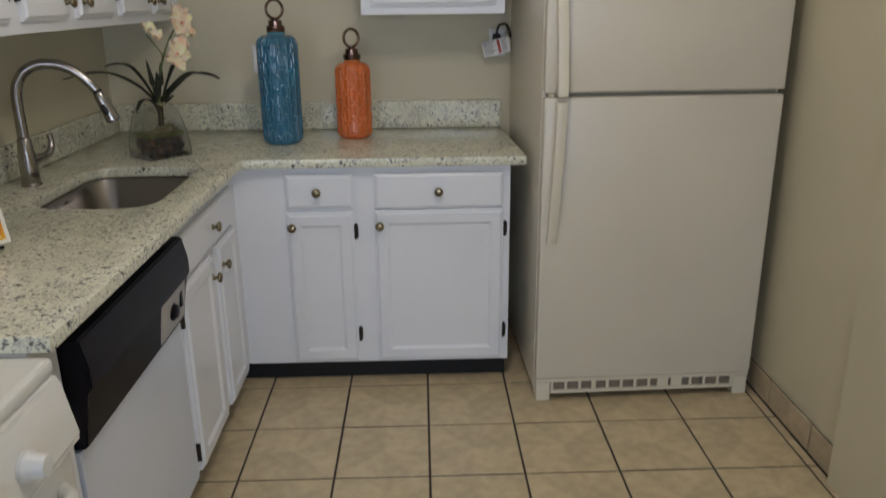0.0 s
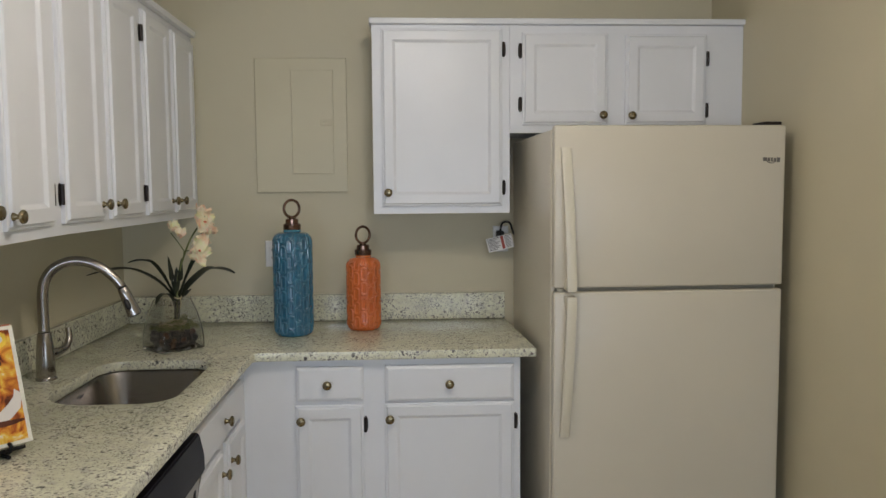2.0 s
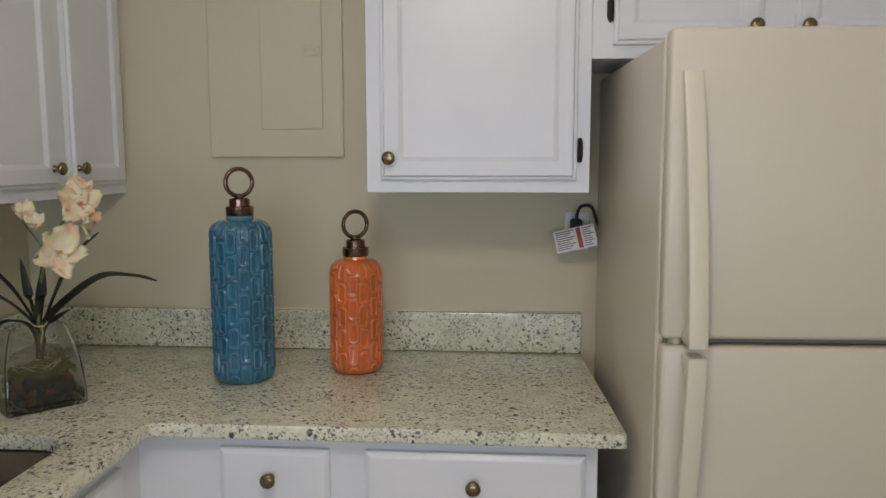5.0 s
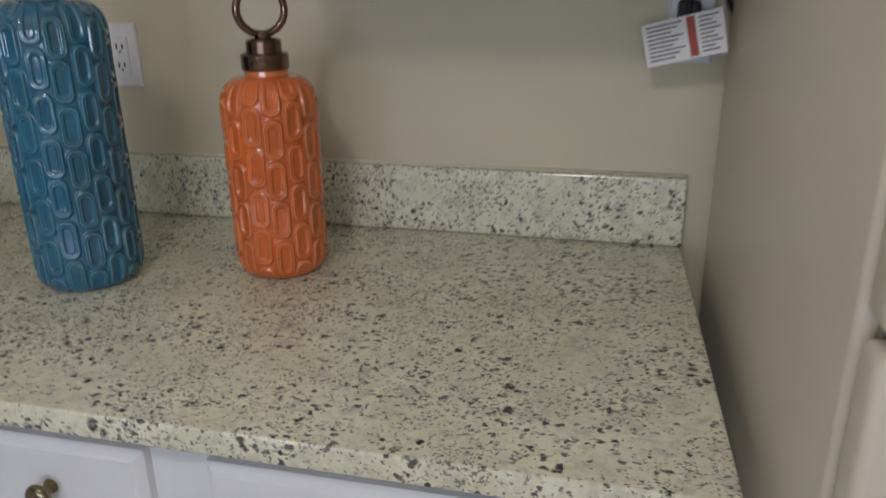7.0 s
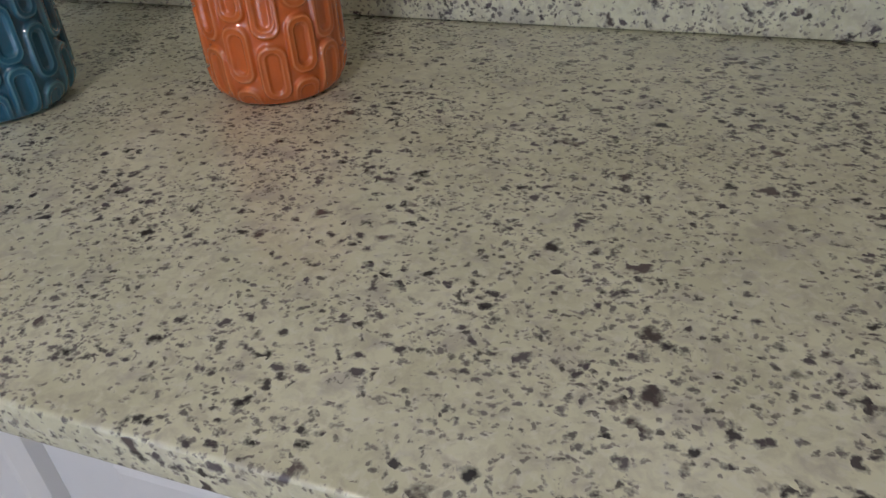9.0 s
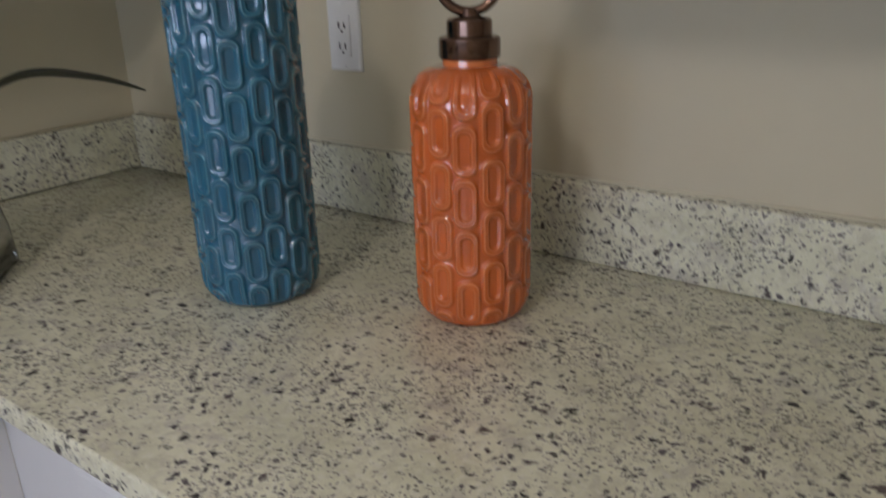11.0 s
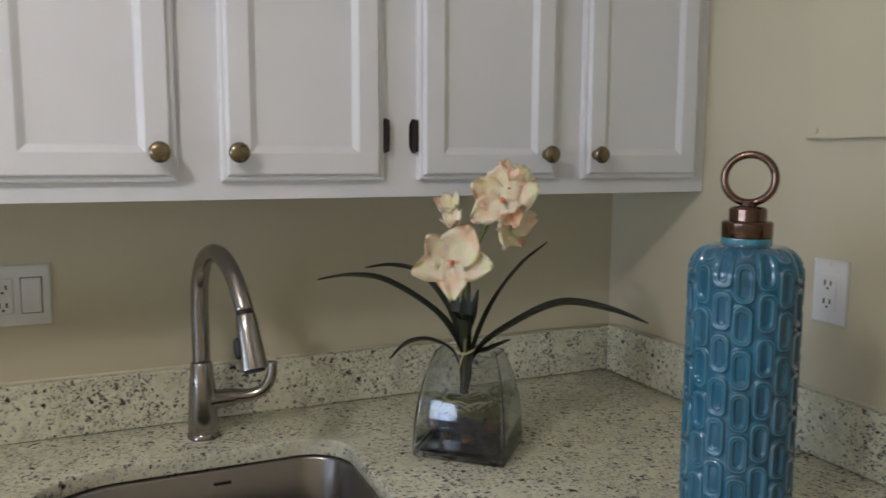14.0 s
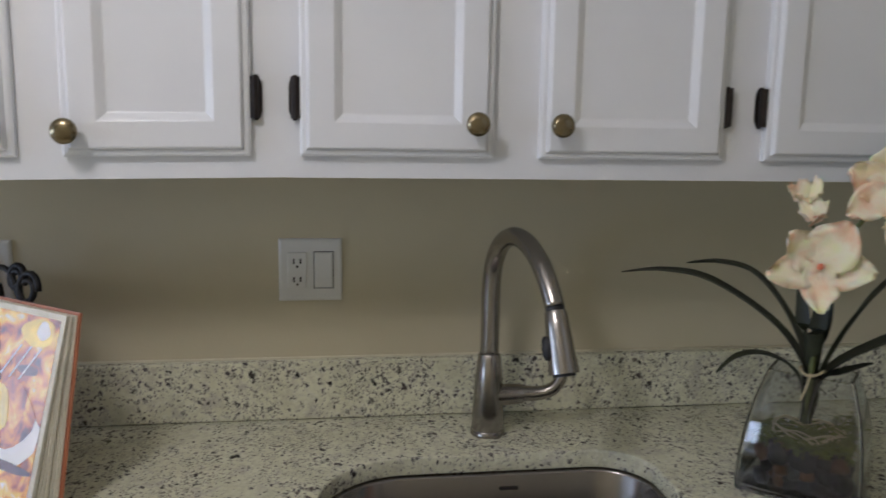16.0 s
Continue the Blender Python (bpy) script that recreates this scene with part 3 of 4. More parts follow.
bmesh.ops.bevel(bm, geom=list(bm.edges), offset=0.006, segments=3, affect="EDGES")
panel = part("front_panel", bm, RANGE, rg, smooth=35)
for y in (1.120, 0.995, 0.835, 0.715):
    part("knob", lathe(bmesh.new(), [(0.026, 0), (0.027, 0.008), (0.021, 0.014), (0.019, 0.032), (0.016, 0.036), (0, 0.037)], (RF + 0.046, y, 0.772), "X", 24), PLASTIC, panel, "white plastic knob", smooth=40)
od = part("oven_door", B(RF + 0.002, RF + 0.036, 0.545, 1.285, 0.22, 0.704, bevel=0.008, seg=3), RANGE, rg, "white oven door")
part("handle", tube(bmesh.new(), spline([(RF + 0.036, 0.605, 0.650), (RF + 0.075, 0.645, 0.660), (RF + 0.080, 0.915, 0.662), (RF + 0.075, 1.165, 0.660), (RF + 0.036, 1.235, 0.650)], 8), 0.014, 12), RANGE, od, "white oven handle", smooth=True)

# worktop: one L of granite with the sink cut out, and its upstands
SX0, SX1, SY0, SY1 = -0.738, -0.368, 2.152, 2.690
CX, CY = XL + 0.684, YB - 0.682
WT0, CR = 1.302, 0.757


def slab(outline, hole, z0, z1, e=0.0035):
    """A slab with eased edges and, maybe, a hole."""
    bm = bmesh.new()
    loops = []
    for pts in (outline, hole):
        if not pts:
            continue
        loops.append(([bm.verts.new((*p, z1)) for p in pts]))
    es = []
    for lo in loops:
        for k in range(len(lo)):
            es.append(bm.edges.new((lo[k], lo[(k + 1) % len(lo)])))
    top = bmesh.ops.triangle_fill(bm, use_beauty=True, use_dissolve=False, edges=es)
    faces = [g for g in top["geom"] if isinstance(g, bmesh.types.BMFace)]
    ext = bmesh.ops.extrude_face_region(bm, geom=faces)
    vs = [g for g in ext["geom"] if isinstance(g, bmesh.types.BMVert)]
    bmesh.ops.translate(bm, verts=vs, vec=(0, 0, z0 - z1))
    bmesh.ops.recalc_face_normals(bm, faces=bm.faces)
    rim = [d for d in bm.edges if len(d.link_faces) == 2 and d.calc_face_angle(0) > 1.0 and abs(d.verts[0].co.z - d.verts[1].co.z) < 1e-6]
    bmesh.ops.bevel(bm, geom=rim, offset=e, segments=3, affect="EDGES", profile=0.5)
    return bm


L_out = [(XL + 0.002, WT0), (CX, WT0), (CX, CY - 0.02), (CX + 0.006, CY - 0.006), (CX + 0.02, CY), (CR - 0.006, CY), (CR, CY + 0.006), (CR - 0.031, YB - 0.002), (XL + 0.002, YB - 0.002)]
solo("worktop", slab(L_out, list(reversed(rounded(SX0, SX1, SY0, SY1, 0.085, 8, 0.055))), TOP - 0.032, TOP), GRANITE, "polished cream granite worktop with dark flecks", "worktop", smooth=35)
solo("upstand_back", B(XL + 0.024, 0.728, YB - 0.022, YB - 0.001, TOP + 0.0005, 1.023, bevel=0.003), GRANITE, "cream granite upstand along the back wall", "upstand", kind="structure")
solo("upstand_left", B(XL + 0.001, XL + 0.022, WT0, YB - 0.001, TOP + 0.0005, 1.017, bevel=0.003), GRANITE, "cream granite upstand along the sink wall", "upstand", kind="structure")

CAULK = mat("wall_caulk", (0.66, 0.62, 0.47), 0.6, vary=0.08, scale=30)
solo("trim_caulk_back", tube(bmesh.new(), [(XL + 0.022, YB - 0.001, 1.0235), (0.728, YB - 0.001, 1.0235)], 0.0035, 8), CAULK, "thin cream caulk line above the granite upstand", "trim", kind="structure", smooth=True)
solo("trim_caulk_left", tube(bmesh.new(), [(XL + 0.001, WT0, 1.0175), (XL + 0.001, YB - 0.002, 1.0175)], 0.0035, 8), CAULK, "thin cream caulk line above the granite upstand", "trim", kind="structure", smooth=True)

# undermount sink
bm = bmesh.new()
rings = []
for inset, z, r in ((-0.016, TOP - 0.0335, 0.095), (-0.004, TOP - 0.0345, 0.088), (0.0, TOP - 0.040, 0.085), (0.006, TOP - 0.17, 0.080), (0.022, TOP - 0.198, 0.070), (0.06, TOP - 0.205, 0.05), (0.13, TOP - 0.208, 0.03)):
    rings.append([bm.verts.new((*p, z)) for p in rounded(SX0 + inset, SX1 - inset, SY0 + inset, SY1 - inset, r, 8, 0.055)])
for a, b in zip(rings, rings[1:]):
    for k in range(len(a)):
        bm.faces.new((a[k], a[(k + 1) % len(a)], b[(k + 1) % len(a)], b[k]))
bm.faces.new(rings[-1])
sink = thing("sink", ((SX0 + SX1) / 2, (SY0 + SY1) / 2, TOP - 0.208), "stainless steel undermount sink bowl, empty", "sink")
part("bowl", bm, BASIN, sink, smooth=True)
part("drain", lathe(bmesh.new(), [(0.045, 0.0), (0.043, 0.004), (0.034, 0.003), (0.030, -0.004), (0.0, -0.004)], (-0.545, 2.43, TOP - 0.207)), STEEL, sink, "steel drain strainer", smooth=40)
part("maker_mark", B(SX0 + 0.0045, SX0 + 0.0065, 2.452, 2.482, TOP - 0.062, TOP - 0.057), SLOT, sink, "small stamped mark")

# refrigerator
FX0, FX1, FY, FZ = 0.788, 1.602, 2.634, 1.698
fr = thing("refrigerator", ((FX0 + FX1) / 2, 3.05, 0), "cream two-door refrigerator with the freezer on top", "refrigerator")
part("body", B(FX0, FX1, FY + 0.050, YB - 0.035, 0.03, FZ - 0.012, bevel=0.006, seg=3), CREAM, fr, smooth=35)
part("gasket", B(FX0 + 0.014, FX1 - 0.014, FY + 0.040, FY + 0.0495, 0.115, FZ - 0.03), mat("gasket_grey", (0.36, 0.33, 0.26), 0.6), fr, "grey door gasket")


def fridge_door(z0, z1, name):
    d = part(name, B(FX0 + 0.001, FX1 - 0.001, FY, FY + 0.040, z0, z1, bevel=0.009, seg=4), CREAM, fr, "cream enamel door", smooth=35)
    return d


fz = fridge_door(1.144, FZ, "freezer_door")
fd = fridge_door(0.095, 1.130, "fridge_door")


def bar_handle(d, z_tip, z_end, wide):
    """A moulded handle: flush with the door at its tip, bowed out to a solid foot beside the gap."""
    sg = 1 if z_tip > z_end else -1
    n = 18
    outer, inner = [], []
    for k in range(n + 1):
        t = k / n
        z = z_tip + (z_end - z_tip) * t
        o = 0.010 + 0.042 * math.sin(math.pi / 2 * min(1, t * 1.15)) ** 0.8
        outer.append((FY - o, z))
        if t < 0.93:
            inner.append((FY - max(-0.002, o - 0.017 - 0.012 * max(0, 1 - t * 9)), z))
    # the foot: a web that runs back to the door
    z1 = z_end + sg * 0.020
    inner += [(FY - 0.024, z1 + sg * 0.012), (FY - 0.012, z1 + sg * 0.003), (FY + 0.002, z1), (FY + 0.002, z_end + sg * 0.002)]
    prof = outer + list(reversed(inner))
    bm = bmesh.new()
    x0 = FX0 + 0.022
    ends = []
    for x in (x0, x0 + wide):
        ring = []
        for j, (y, z) in enumerate(prof):
            t = (z - z_tip) / (z_end - z_tip)
            ring.append(bm.verts.new((x + 0.014 * t, y, z)))
        ends.append(ring)
    m = len(prof)
    for k in range(m):
        bm.faces.new((ends[0][k], ends[0][(k + 1) % m], ends[1][(k + 1) % m], ends[1][k]))
    caps = [bm.faces.new(ends[0]), bm.faces.new(ends[1])]
    bmesh.ops.recalc_face_normals(bm, faces=bm.faces)
    rim = [e for e in bm.edges if e.link_faces and any(fc in caps for fc in e.link_faces)]
    bmesh.ops.bevel(bm, geom=rim, offset=0.003, segments=2, affect="EDGES", profile=0.5)
    return part("handle", bm, CREAM2, d, "cream plastic bar handle", smooth=35)


bar_handle(fz, 1.622, 1.138, 0.034)
bar_handle(fd, 0.626, 1.120, 0.033)
part("hinge_pin", lathe(bmesh.new(), [(0.012, 0), (0.012, 0.010), (0.008, 0.012)], (FX0 + 0.03, FY + 0.028, 1.131)), CREAM2, fr)
part("hinge_cover", B(FX1 - 0.075, FX1 - 0.012, FY + 0.012, FY + 0.10, FZ + 0.0005, FZ + 0.012, bevel=0.003), BRONZE, fr, "dark hinge plate")
bm = bmesh.new()
for k, (a, b) in enumerate(((1.519, 1.533), (1.5355, 1.544), (1.547, 1.554), (1.558, 1.566), (1.569, 1.580))):
    box(bm, a, b, FY - 0.0012, FY + 0.002, 1.574 - 0.001 * k, 1.587 - 0.001 * (k > 1) - 0.0015 * (k % 2))
part("badge", bm, BADGE, fz, "small grey badge")
part("badge_swoosh", tube(bmesh.new(), spline([(1.533, FY - 0.001, 1.572), (1.549, FY - 0.001, 1.567), (1.559, FY - 0.001, 1.570), (1.551, FY - 0.001, 1.577)], 5), 0.0015, 6), BADGE, fz)
bm = bmesh.new()
box(bm, FX0 + 0.06, FX1 - 0.06, FY + 0.018, FY + 0.07, 0.028, 0.092)
gr = part("grille", bm, SLOTBACK, fr, "toe grille with shaded slots")
for a in (FX0 + 0.004, FX1 - 0.057):
    part("foot", B(a, a + 0.053, FY + 0.009, FY + 0.07, 0.0, 0.0765, bevel=0.004), CREAM2, fr, "cream corner foot")
for z0, z1 in ((0.030, 0.042), (0.077, 0.094)):
    part("grille_rail", B(FX0 + (0.002 if z0 > 0.05 else 0.058), FX1 - (0.002 if z0 > 0.05 else 0.058), FY + 0.008, FY + 0.029, z0, z1, bevel=0.002, seg=1), CREAM2, gr)
n = 13
for k in range(n + 1):
    x = FX0 + 0.064 + (FX1 - FX0 - 0.128) * k / n
    wide = 0.009 if k not in (3, 8, 9) else (0.016 if k == 3 else 0.040)
    part("grille_bar", B(x - wide / 2, x + wide / 2, FY + 0.010, FY + 0.028, 0.0435, 0.0785), CREAM2, gr)

# the refrigerator stands slightly askew
_pv = Vector((FX0, FY, 0))
fr.matrix_world = Matrix.Translation(_pv) @ Matrix.Rotation(radians(1.6), 4, "Z") @ Matrix.Translation(Vector(fr.location) - _pv)


# ---- things on the worktop ----
def bottle(name, cx, cy, r, z_sh, z_neck, cols, rows, material, label, turn=0.0):
    """A cylindrical glazed bottle with columns of raised rounded links, a stepped metal cap and a ring."""
    th = thing(name, (cx, cy, TOP), label, "bottle vase", "bottle vases on the worktop")
    bm = bmesh.new()
    N, M = cols * 24, int(rows * 34)
    H = z_sh - TOP
    ph = H / rows

    def radius(h):
        e0, e1 = 0.035, 0.042
        if h < e0:
            k = 1 - h / e0
            return r * (0.80 + 0.20 * math.sqrt(max(0, 1 - k * k)))
        if h > H - e1:
            k = 1 - (H - h) / e1
            return r * (0.46 + 0.54 * math.sqrt(max(0, 1 - k * k)) ** 0.9)
        return r

    grid = []
    cw = 2 * math.pi * r / cols
    for j in range(M + 1):
        h = H * j / M
        ring = []
        for i in range(N):
            a = 2 * math.pi * i / N
            u = (i / 24.0) % cols
            col = int(u)
            v = h / ph + (0.5 if col % 2 else 0.0) + 0.11 * math.sin(col * 2.3)
            row = math.floor(v)
            jx, jy = math.sin(row * 5.3 + col * 2.9), math.sin(row * 3.7 + col * 7.1)
            du = (u - col - 0.5) * cw + 0.0011 * jx
            dv = (v - row - 0.5) * ph + 0.0012 * jy
            # an upright link: a raised rounded ring with a sunken middle, set off from its neighbours by a groove
            def to_link(hw, hh, rr):
                qx, qy = abs(du) - (hw - rr), abs(dv) - (hh - rr)
                return math.hypot(max(qx, 0), max(qy, 0)) + min(max(qx, qy), 0) - rr
            out_d = to_link(cw * (0.455 + 0.012 * jy), ph * (0.468 + 0.008 * jx), cw * 0.40)
            in_d = to_link(cw * (0.235 + 0.015 * jx), ph * (0.335 + 0.012 * jy), cw * 0.215)
            rise = min(1, max(0, (0.0010 - out_d) / 0.0026))
            rise = rise * rise * (3 - 2 * rise)
            pit = min(1, max(0, (0.0006 - in_d) / 0.0026))
            pit = pit * pit * (3 - 2 * pit)
            rim = math.exp(-((out_d + 0.0022) / 0.0016) ** 2) + 0.55 * math.exp(-((in_d - 0.0008) / 0.0014) ** 2)
            ridge = 0.62 * rise - 0.62 * pit + 0.30 * rim
            fade = min(1, h / 0.02, (H - h) / 0.02)
            rad = radius(h) + fade * (0.0052 * ridge - 0.0020)
            ring.append(bm.verts.new((cx + rad * math.cos(a + turn), cy + rad * math.sin(a + turn), TOP + 0.001 + h)))
        grid.append(ring)
    for p, q in zip(grid, grid[1:]):
        for i in range(N):
            bm.faces.new((p[i], p[(i + 1) % N], q[(i + 1) % N], q[i]))
    bm.faces.new(grid[0])
    bm.faces.new(grid[-1])
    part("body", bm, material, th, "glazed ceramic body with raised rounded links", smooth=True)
    z = z_sh - 0.002
    nr = r * 0.48
    part("neck", lathe(bmesh.new(), [(nr, z - 0.004), (nr * 0.97, z + 0.003), (nr * 0.95, z_neck)], (cx, cy, 0), n=32), material, th, smooth=40)
    cr = 0.0335
    cap = part("cap", lathe(bmesh.new(), [(cr, z_neck), (cr + 0.0012, z_neck + 0.002), (cr + 0.0012, z_neck + 0.021), (cr - 0.001, z_neck + 0.0235), (cr - 0.008, z_neck + 0.0245), (cr - 0.008, z_neck + 0.040), (cr - 0.010, z_neck + 0.0425), (cr - 0.013, z_neck + 0.0435), (0.010, z_neck + 0.045), (0.009, z_neck + 0.052), (0, z_neck + 0.052)], (cx, cy, 0), n=32), GUN, th, "polished bronze stepped cap", smooth=35)
    R = 0.034
    face = Vector((0.80, 0.60, 0))
    c = Vector((cx, cy, z_neck + 0.049 + R))
    part("ring", tube(bmesh.new(), [c + R * (math.cos(t * math.pi / 24) * face + math.sin(t * math.pi / 24) * Vector((0, 0, 1))) for t in range(48)], 0.0056, 10, closed=True), GUN, cap, "bronze ring", smooth=True)
    return th


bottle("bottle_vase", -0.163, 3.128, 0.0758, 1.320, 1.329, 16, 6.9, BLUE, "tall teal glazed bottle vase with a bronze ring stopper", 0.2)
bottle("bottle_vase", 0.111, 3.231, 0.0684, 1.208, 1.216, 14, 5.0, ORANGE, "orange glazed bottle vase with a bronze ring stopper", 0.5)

# faucet
FXB, FYB = -0.828, 2.447
fa = thing("faucet", (FXB, FYB, TOP), "brushed nickel pull-down kitchen faucet with a side lever", "faucet")
part("base", lathe(bmesh.new(), [(0.030, TOP + 0.0005), (0.030, TOP + 0.006), (0.0275, TOP + 0.010), (0.0285, TOP + 0.012), (0.0272, TOP + 0.05), (0.0245, TOP + 0.10), (0.0195, TOP + 0.145), (0.0180, TOP + 0.147)], (FXB, FYB, 0), n=28), STEEL, fa, smooth=35)
ux, uy = 0.977, 0.212
arc = [(0, 1.050), (0.000, 1.12), (0.001, 1.175), (0.010, 1.217), (0.036, 1.252), (0.080, 1.271), (0.128, 1.268), (0.172, 1.247), (0.204, 1.218), (0.227, 1.187)]
part("spout", tube(bmesh.new(), spline([(FXB + ux * s, FYB + uy * s, z) for s, z in arc], 7), lambda t: 0.0165 - 0.0020 * t, 18), STEEL, fa, smooth=True)
e0, e1 = Vector((FXB + ux * 0.227, FYB + uy * 0.227, 1.187)), Vector((FXB + ux * 0.262, FYB + uy * 0.262, 1.098))
part("collar", tube(bmesh.new(), [e0 - (e1 - e0) * 0.01, e0 + (e1 - e0) * 0.05], 0.0138, 18), RUBBER, fa, "black rubber collar")
hd = part("spray_head", tube(bmesh.new(), [e0 + (e1 - e0) * t for t in (0.05, 0.08, 0.35, 0.7, 0.94, 1.0)], lambda t: 0.0152 + 0.0090 * t ** 1.2 - (0.002 if t > 0.99 else 0), 20), STEEL, fa, "tapered spray head", smooth=35)
side = Vector((-uy, ux, 0))
bk = (Vector((0, -1, 0)) - (e1 - e0).normalized() * Vector((0, -1, 0)).dot((e1 - e0).normalized())).normalized()
part("spray_button", tube(bmesh.new(), [e0 + (e1 - e0) * t + bk * (0.0165 + 0.004 * t) for t in (0.42, 0.47, 0.6, 0.72, 0.78)], lambda t: 0.005 + 0.004 * math.sin(math.pi * t), 10), RUBBER, hd, "black spray button", smooth=True)
part("nozzle", tube(bmesh.new(), [e1 - (e1 - e0) * 0.005, e1 + (e1 - e0) * 0.04], 0.017, 18), RUBBER, hd, "dark nozzle ring")
part("valve", tube(bmesh.new(), [(FXB + 0.003, FYB + 0.012, 0.978), (FXB + 0.006, FYB + 0.045, 0.980), (FXB + 0.006, FYB + 0.060, 0.980)], lambda t: 0.0195 - 0.003 * t, 16), STEEL, fa, smooth=35)
part("lever", tube(bmesh.new(), spline([(FXB + 0.006, FYB + 0.056, 0.981), (FXB + 0.012, FYB + 0.088, 0.982), (FXB + 0.018, FYB + 0.112, 0.992), (FXB + 0.020, FYB + 0.127, 1.016), (FXB + 0.016, FYB + 0.131, 1.046)], 6), lambda t: 0.0140 - 0.0050 * t, 14), STEEL, fa, "curved lever", smooth=True)

# glass vase with an artificial orchid
GC, GA = Vector((-0.568, 2.886, 0)), math.atan2(0.125, 0.115)
gu, gv = Vector((math.cos(GA), math.sin(GA), 0)), Vector((-math.sin(GA), math.cos(GA), 0))


def gpos(a, b, z):
    return GC + gu * a + gv * b + Vector((0, 0, z))


def rrect(a, b, r, n=5):
    return rounded(-a, a, -b, b, r, n)


gl = thing("glass_vase", (GC.x, GC.y, TOP), "clear glass tent-shaped vase with pebbles and moss inside", "vase")
bm = bmesh.new()
outer = [(0.080, 0.066, 0.004, 0.0008), (0.085, 0.070, 0.005, 0.004), (0.086, 0.0705, 0.006, 0.020), (0.084, 0.069, 0.007, 0.060), (0.080, 0.062, 0.009, 0.100), (0.073, 0.052, 0.011, 0.140), (0.064, 0.042, 0.013, 0.170), (0.058, 0.037, 0.014, 0.186)]
inner = [(a - 0.004, b - 0.004, max(0.003, r - 0.003), h) for a, b, r, h in reversed(outer) if h > 0.01]
inner.append((0.078, 0.062, 0.004, 0.009))
rings = [[bm.verts.new(gpos(x, y, TOP + h)) for x, y in rrect(a, b, r)] for a, b, r, h in outer + inner]
for p, q in zip(rings, rings[1:]):
    for k in range(len(p)):
        bm.faces.new((p[k], p[(k + 1) % len(p)], q[(k + 1) % len(p)], q[k]))
bm.faces.new(rings[0])
bm.faces.new(rings[-1])
part("glass_body", bm, GLASS, gl, "thick clear glass", smooth=40)

rng = random.Random(4)


def lump(bm, c, s, seed, sub=2, rough=0.18):
    r = bmesh.ops.create_icosphere(bm, subdivisions=sub, radius=1)
    q = Euler((rng.uniform(0, 6), rng.uniform(0, 6), rng.uniform(0, 6))).to_matrix()
    for v in r["verts"]:
        n = noise.noise(v.co * 1.7 + Vector((seed * 3.1, seed, 0)))
        v.co = Vector(c) + q @ Vector((v.co.x * s[0], v.co.y * s[1], v.co.z * s[2])) * (1 + rough * n)


for k in range(72):
    layer = k // 24
    col, row = k % 6, (k // 6) % 4
    a = -0.050 + 0.0200 * col + rng.uniform(-0.005, 0.005)
    b = -0.038 + 0.0253 * row + rng.uniform(-0.005, 0.005)
    s = rng.uniform(0.015, 0.021)
    bm = bmesh.new()
    lump(bm, gpos(a, b, TOP + 0.020 + layer * 0.020), (s, s * 0.85, s * 0.62), k)
    part("pebble", bm, PEBBLE_B if rng.random() < 0.18 else PEBBLE, gl, smooth=True)
bm = bmesh.new()
for k in range(420):
    a, b = rng.uniform(-0.066, 0.066), rng.uniform(-0.054, 0.054)
    heap = 0.020 * max(0, a / 0.066) * max(0, 1 + b / 0.08)
    p = gpos(a, b, TOP + 0.078 + rng.uniform(-0.004, 0.008 + heap))
    d = Vector((rng.uniform(-1, 1), rng.uniform(-1, 1), rng.uniform(-0.5, 0.6))) * 0.013
    tube(bm, spline([p - d, p + Vector((0, 0, 0.006)), p + d], 3), 0.0011, 4)
tagged(part("moss", bm, MOSS, gl, "yellow-green moss strands"), kind="stuff")
bm = bmesh.new()
for k in range(9):
    a0 = rng.uniform(0, 6.28)
    pts = [gpos(0.050 * math.cos(a0 + t * 0.7), 0.036 * math.sin(a0 + t * 0.7), TOP + 0.092 + 0.009 * math.sin(t * 2 + k)) for t in range(6)]
    tube(bm, spline(pts, 4), 0.0013, 5)
part("root_strand", bm, RAFFIA, gl, "pale twisted root strands", smooth=True)

OFF = Vector((0.004, -0.010, 0.008))
orc = thing("orchid", (GC.x, GC.y, TOP + 0.06), "artificial peach orchid with dark strap leaves, standing in the glass vase", "orchid")


def strap(pts, width, name="leaf"):
    """A long leaf, folded along its midrib and pointed at the tip."""
    P = [p + OFF for p in spline(pts, 8)]
    bm = bmesh.new()
    rows, m = [], len(P)
    for i, p in enumerate(P):
        t = i / (m - 1)
        d = (P[min(i + 1, m - 1)] - P[max(i - 1, 0)]).normalized()
        side = d.cross(Vector((0, 0, 1)))
        if side.length < 0.15:
            side = gu.copy()
        side.normalize()
        up = side.cross(d).normalized()
        w = 1.6 * width * (0.38 + 0.62 * math.sin(math.pi * (0.05 + 0.66 * t))) * math.sqrt(max(0.002, 1 - max(0, t - 0.74) / 0.26))
        rows.append([bm.verts.new(q) for q in (p - side * w / 2 + up * w * 0.16, p, p + side * w / 2 + up * w * 0.16, p - up * 0.0016)])
    for a, b in zip(rows, rows[1:]):
        for k in range(4):
            bm.faces.new((a[k], a[(k + 1) % 4], b[(k + 1) % 4], b[k]))
    bm.faces.new(rows[0])
    bm.faces.new(rows[-1])
    return part(name, bm, LEAF, orc, "dark green strap leaf", smooth=50)


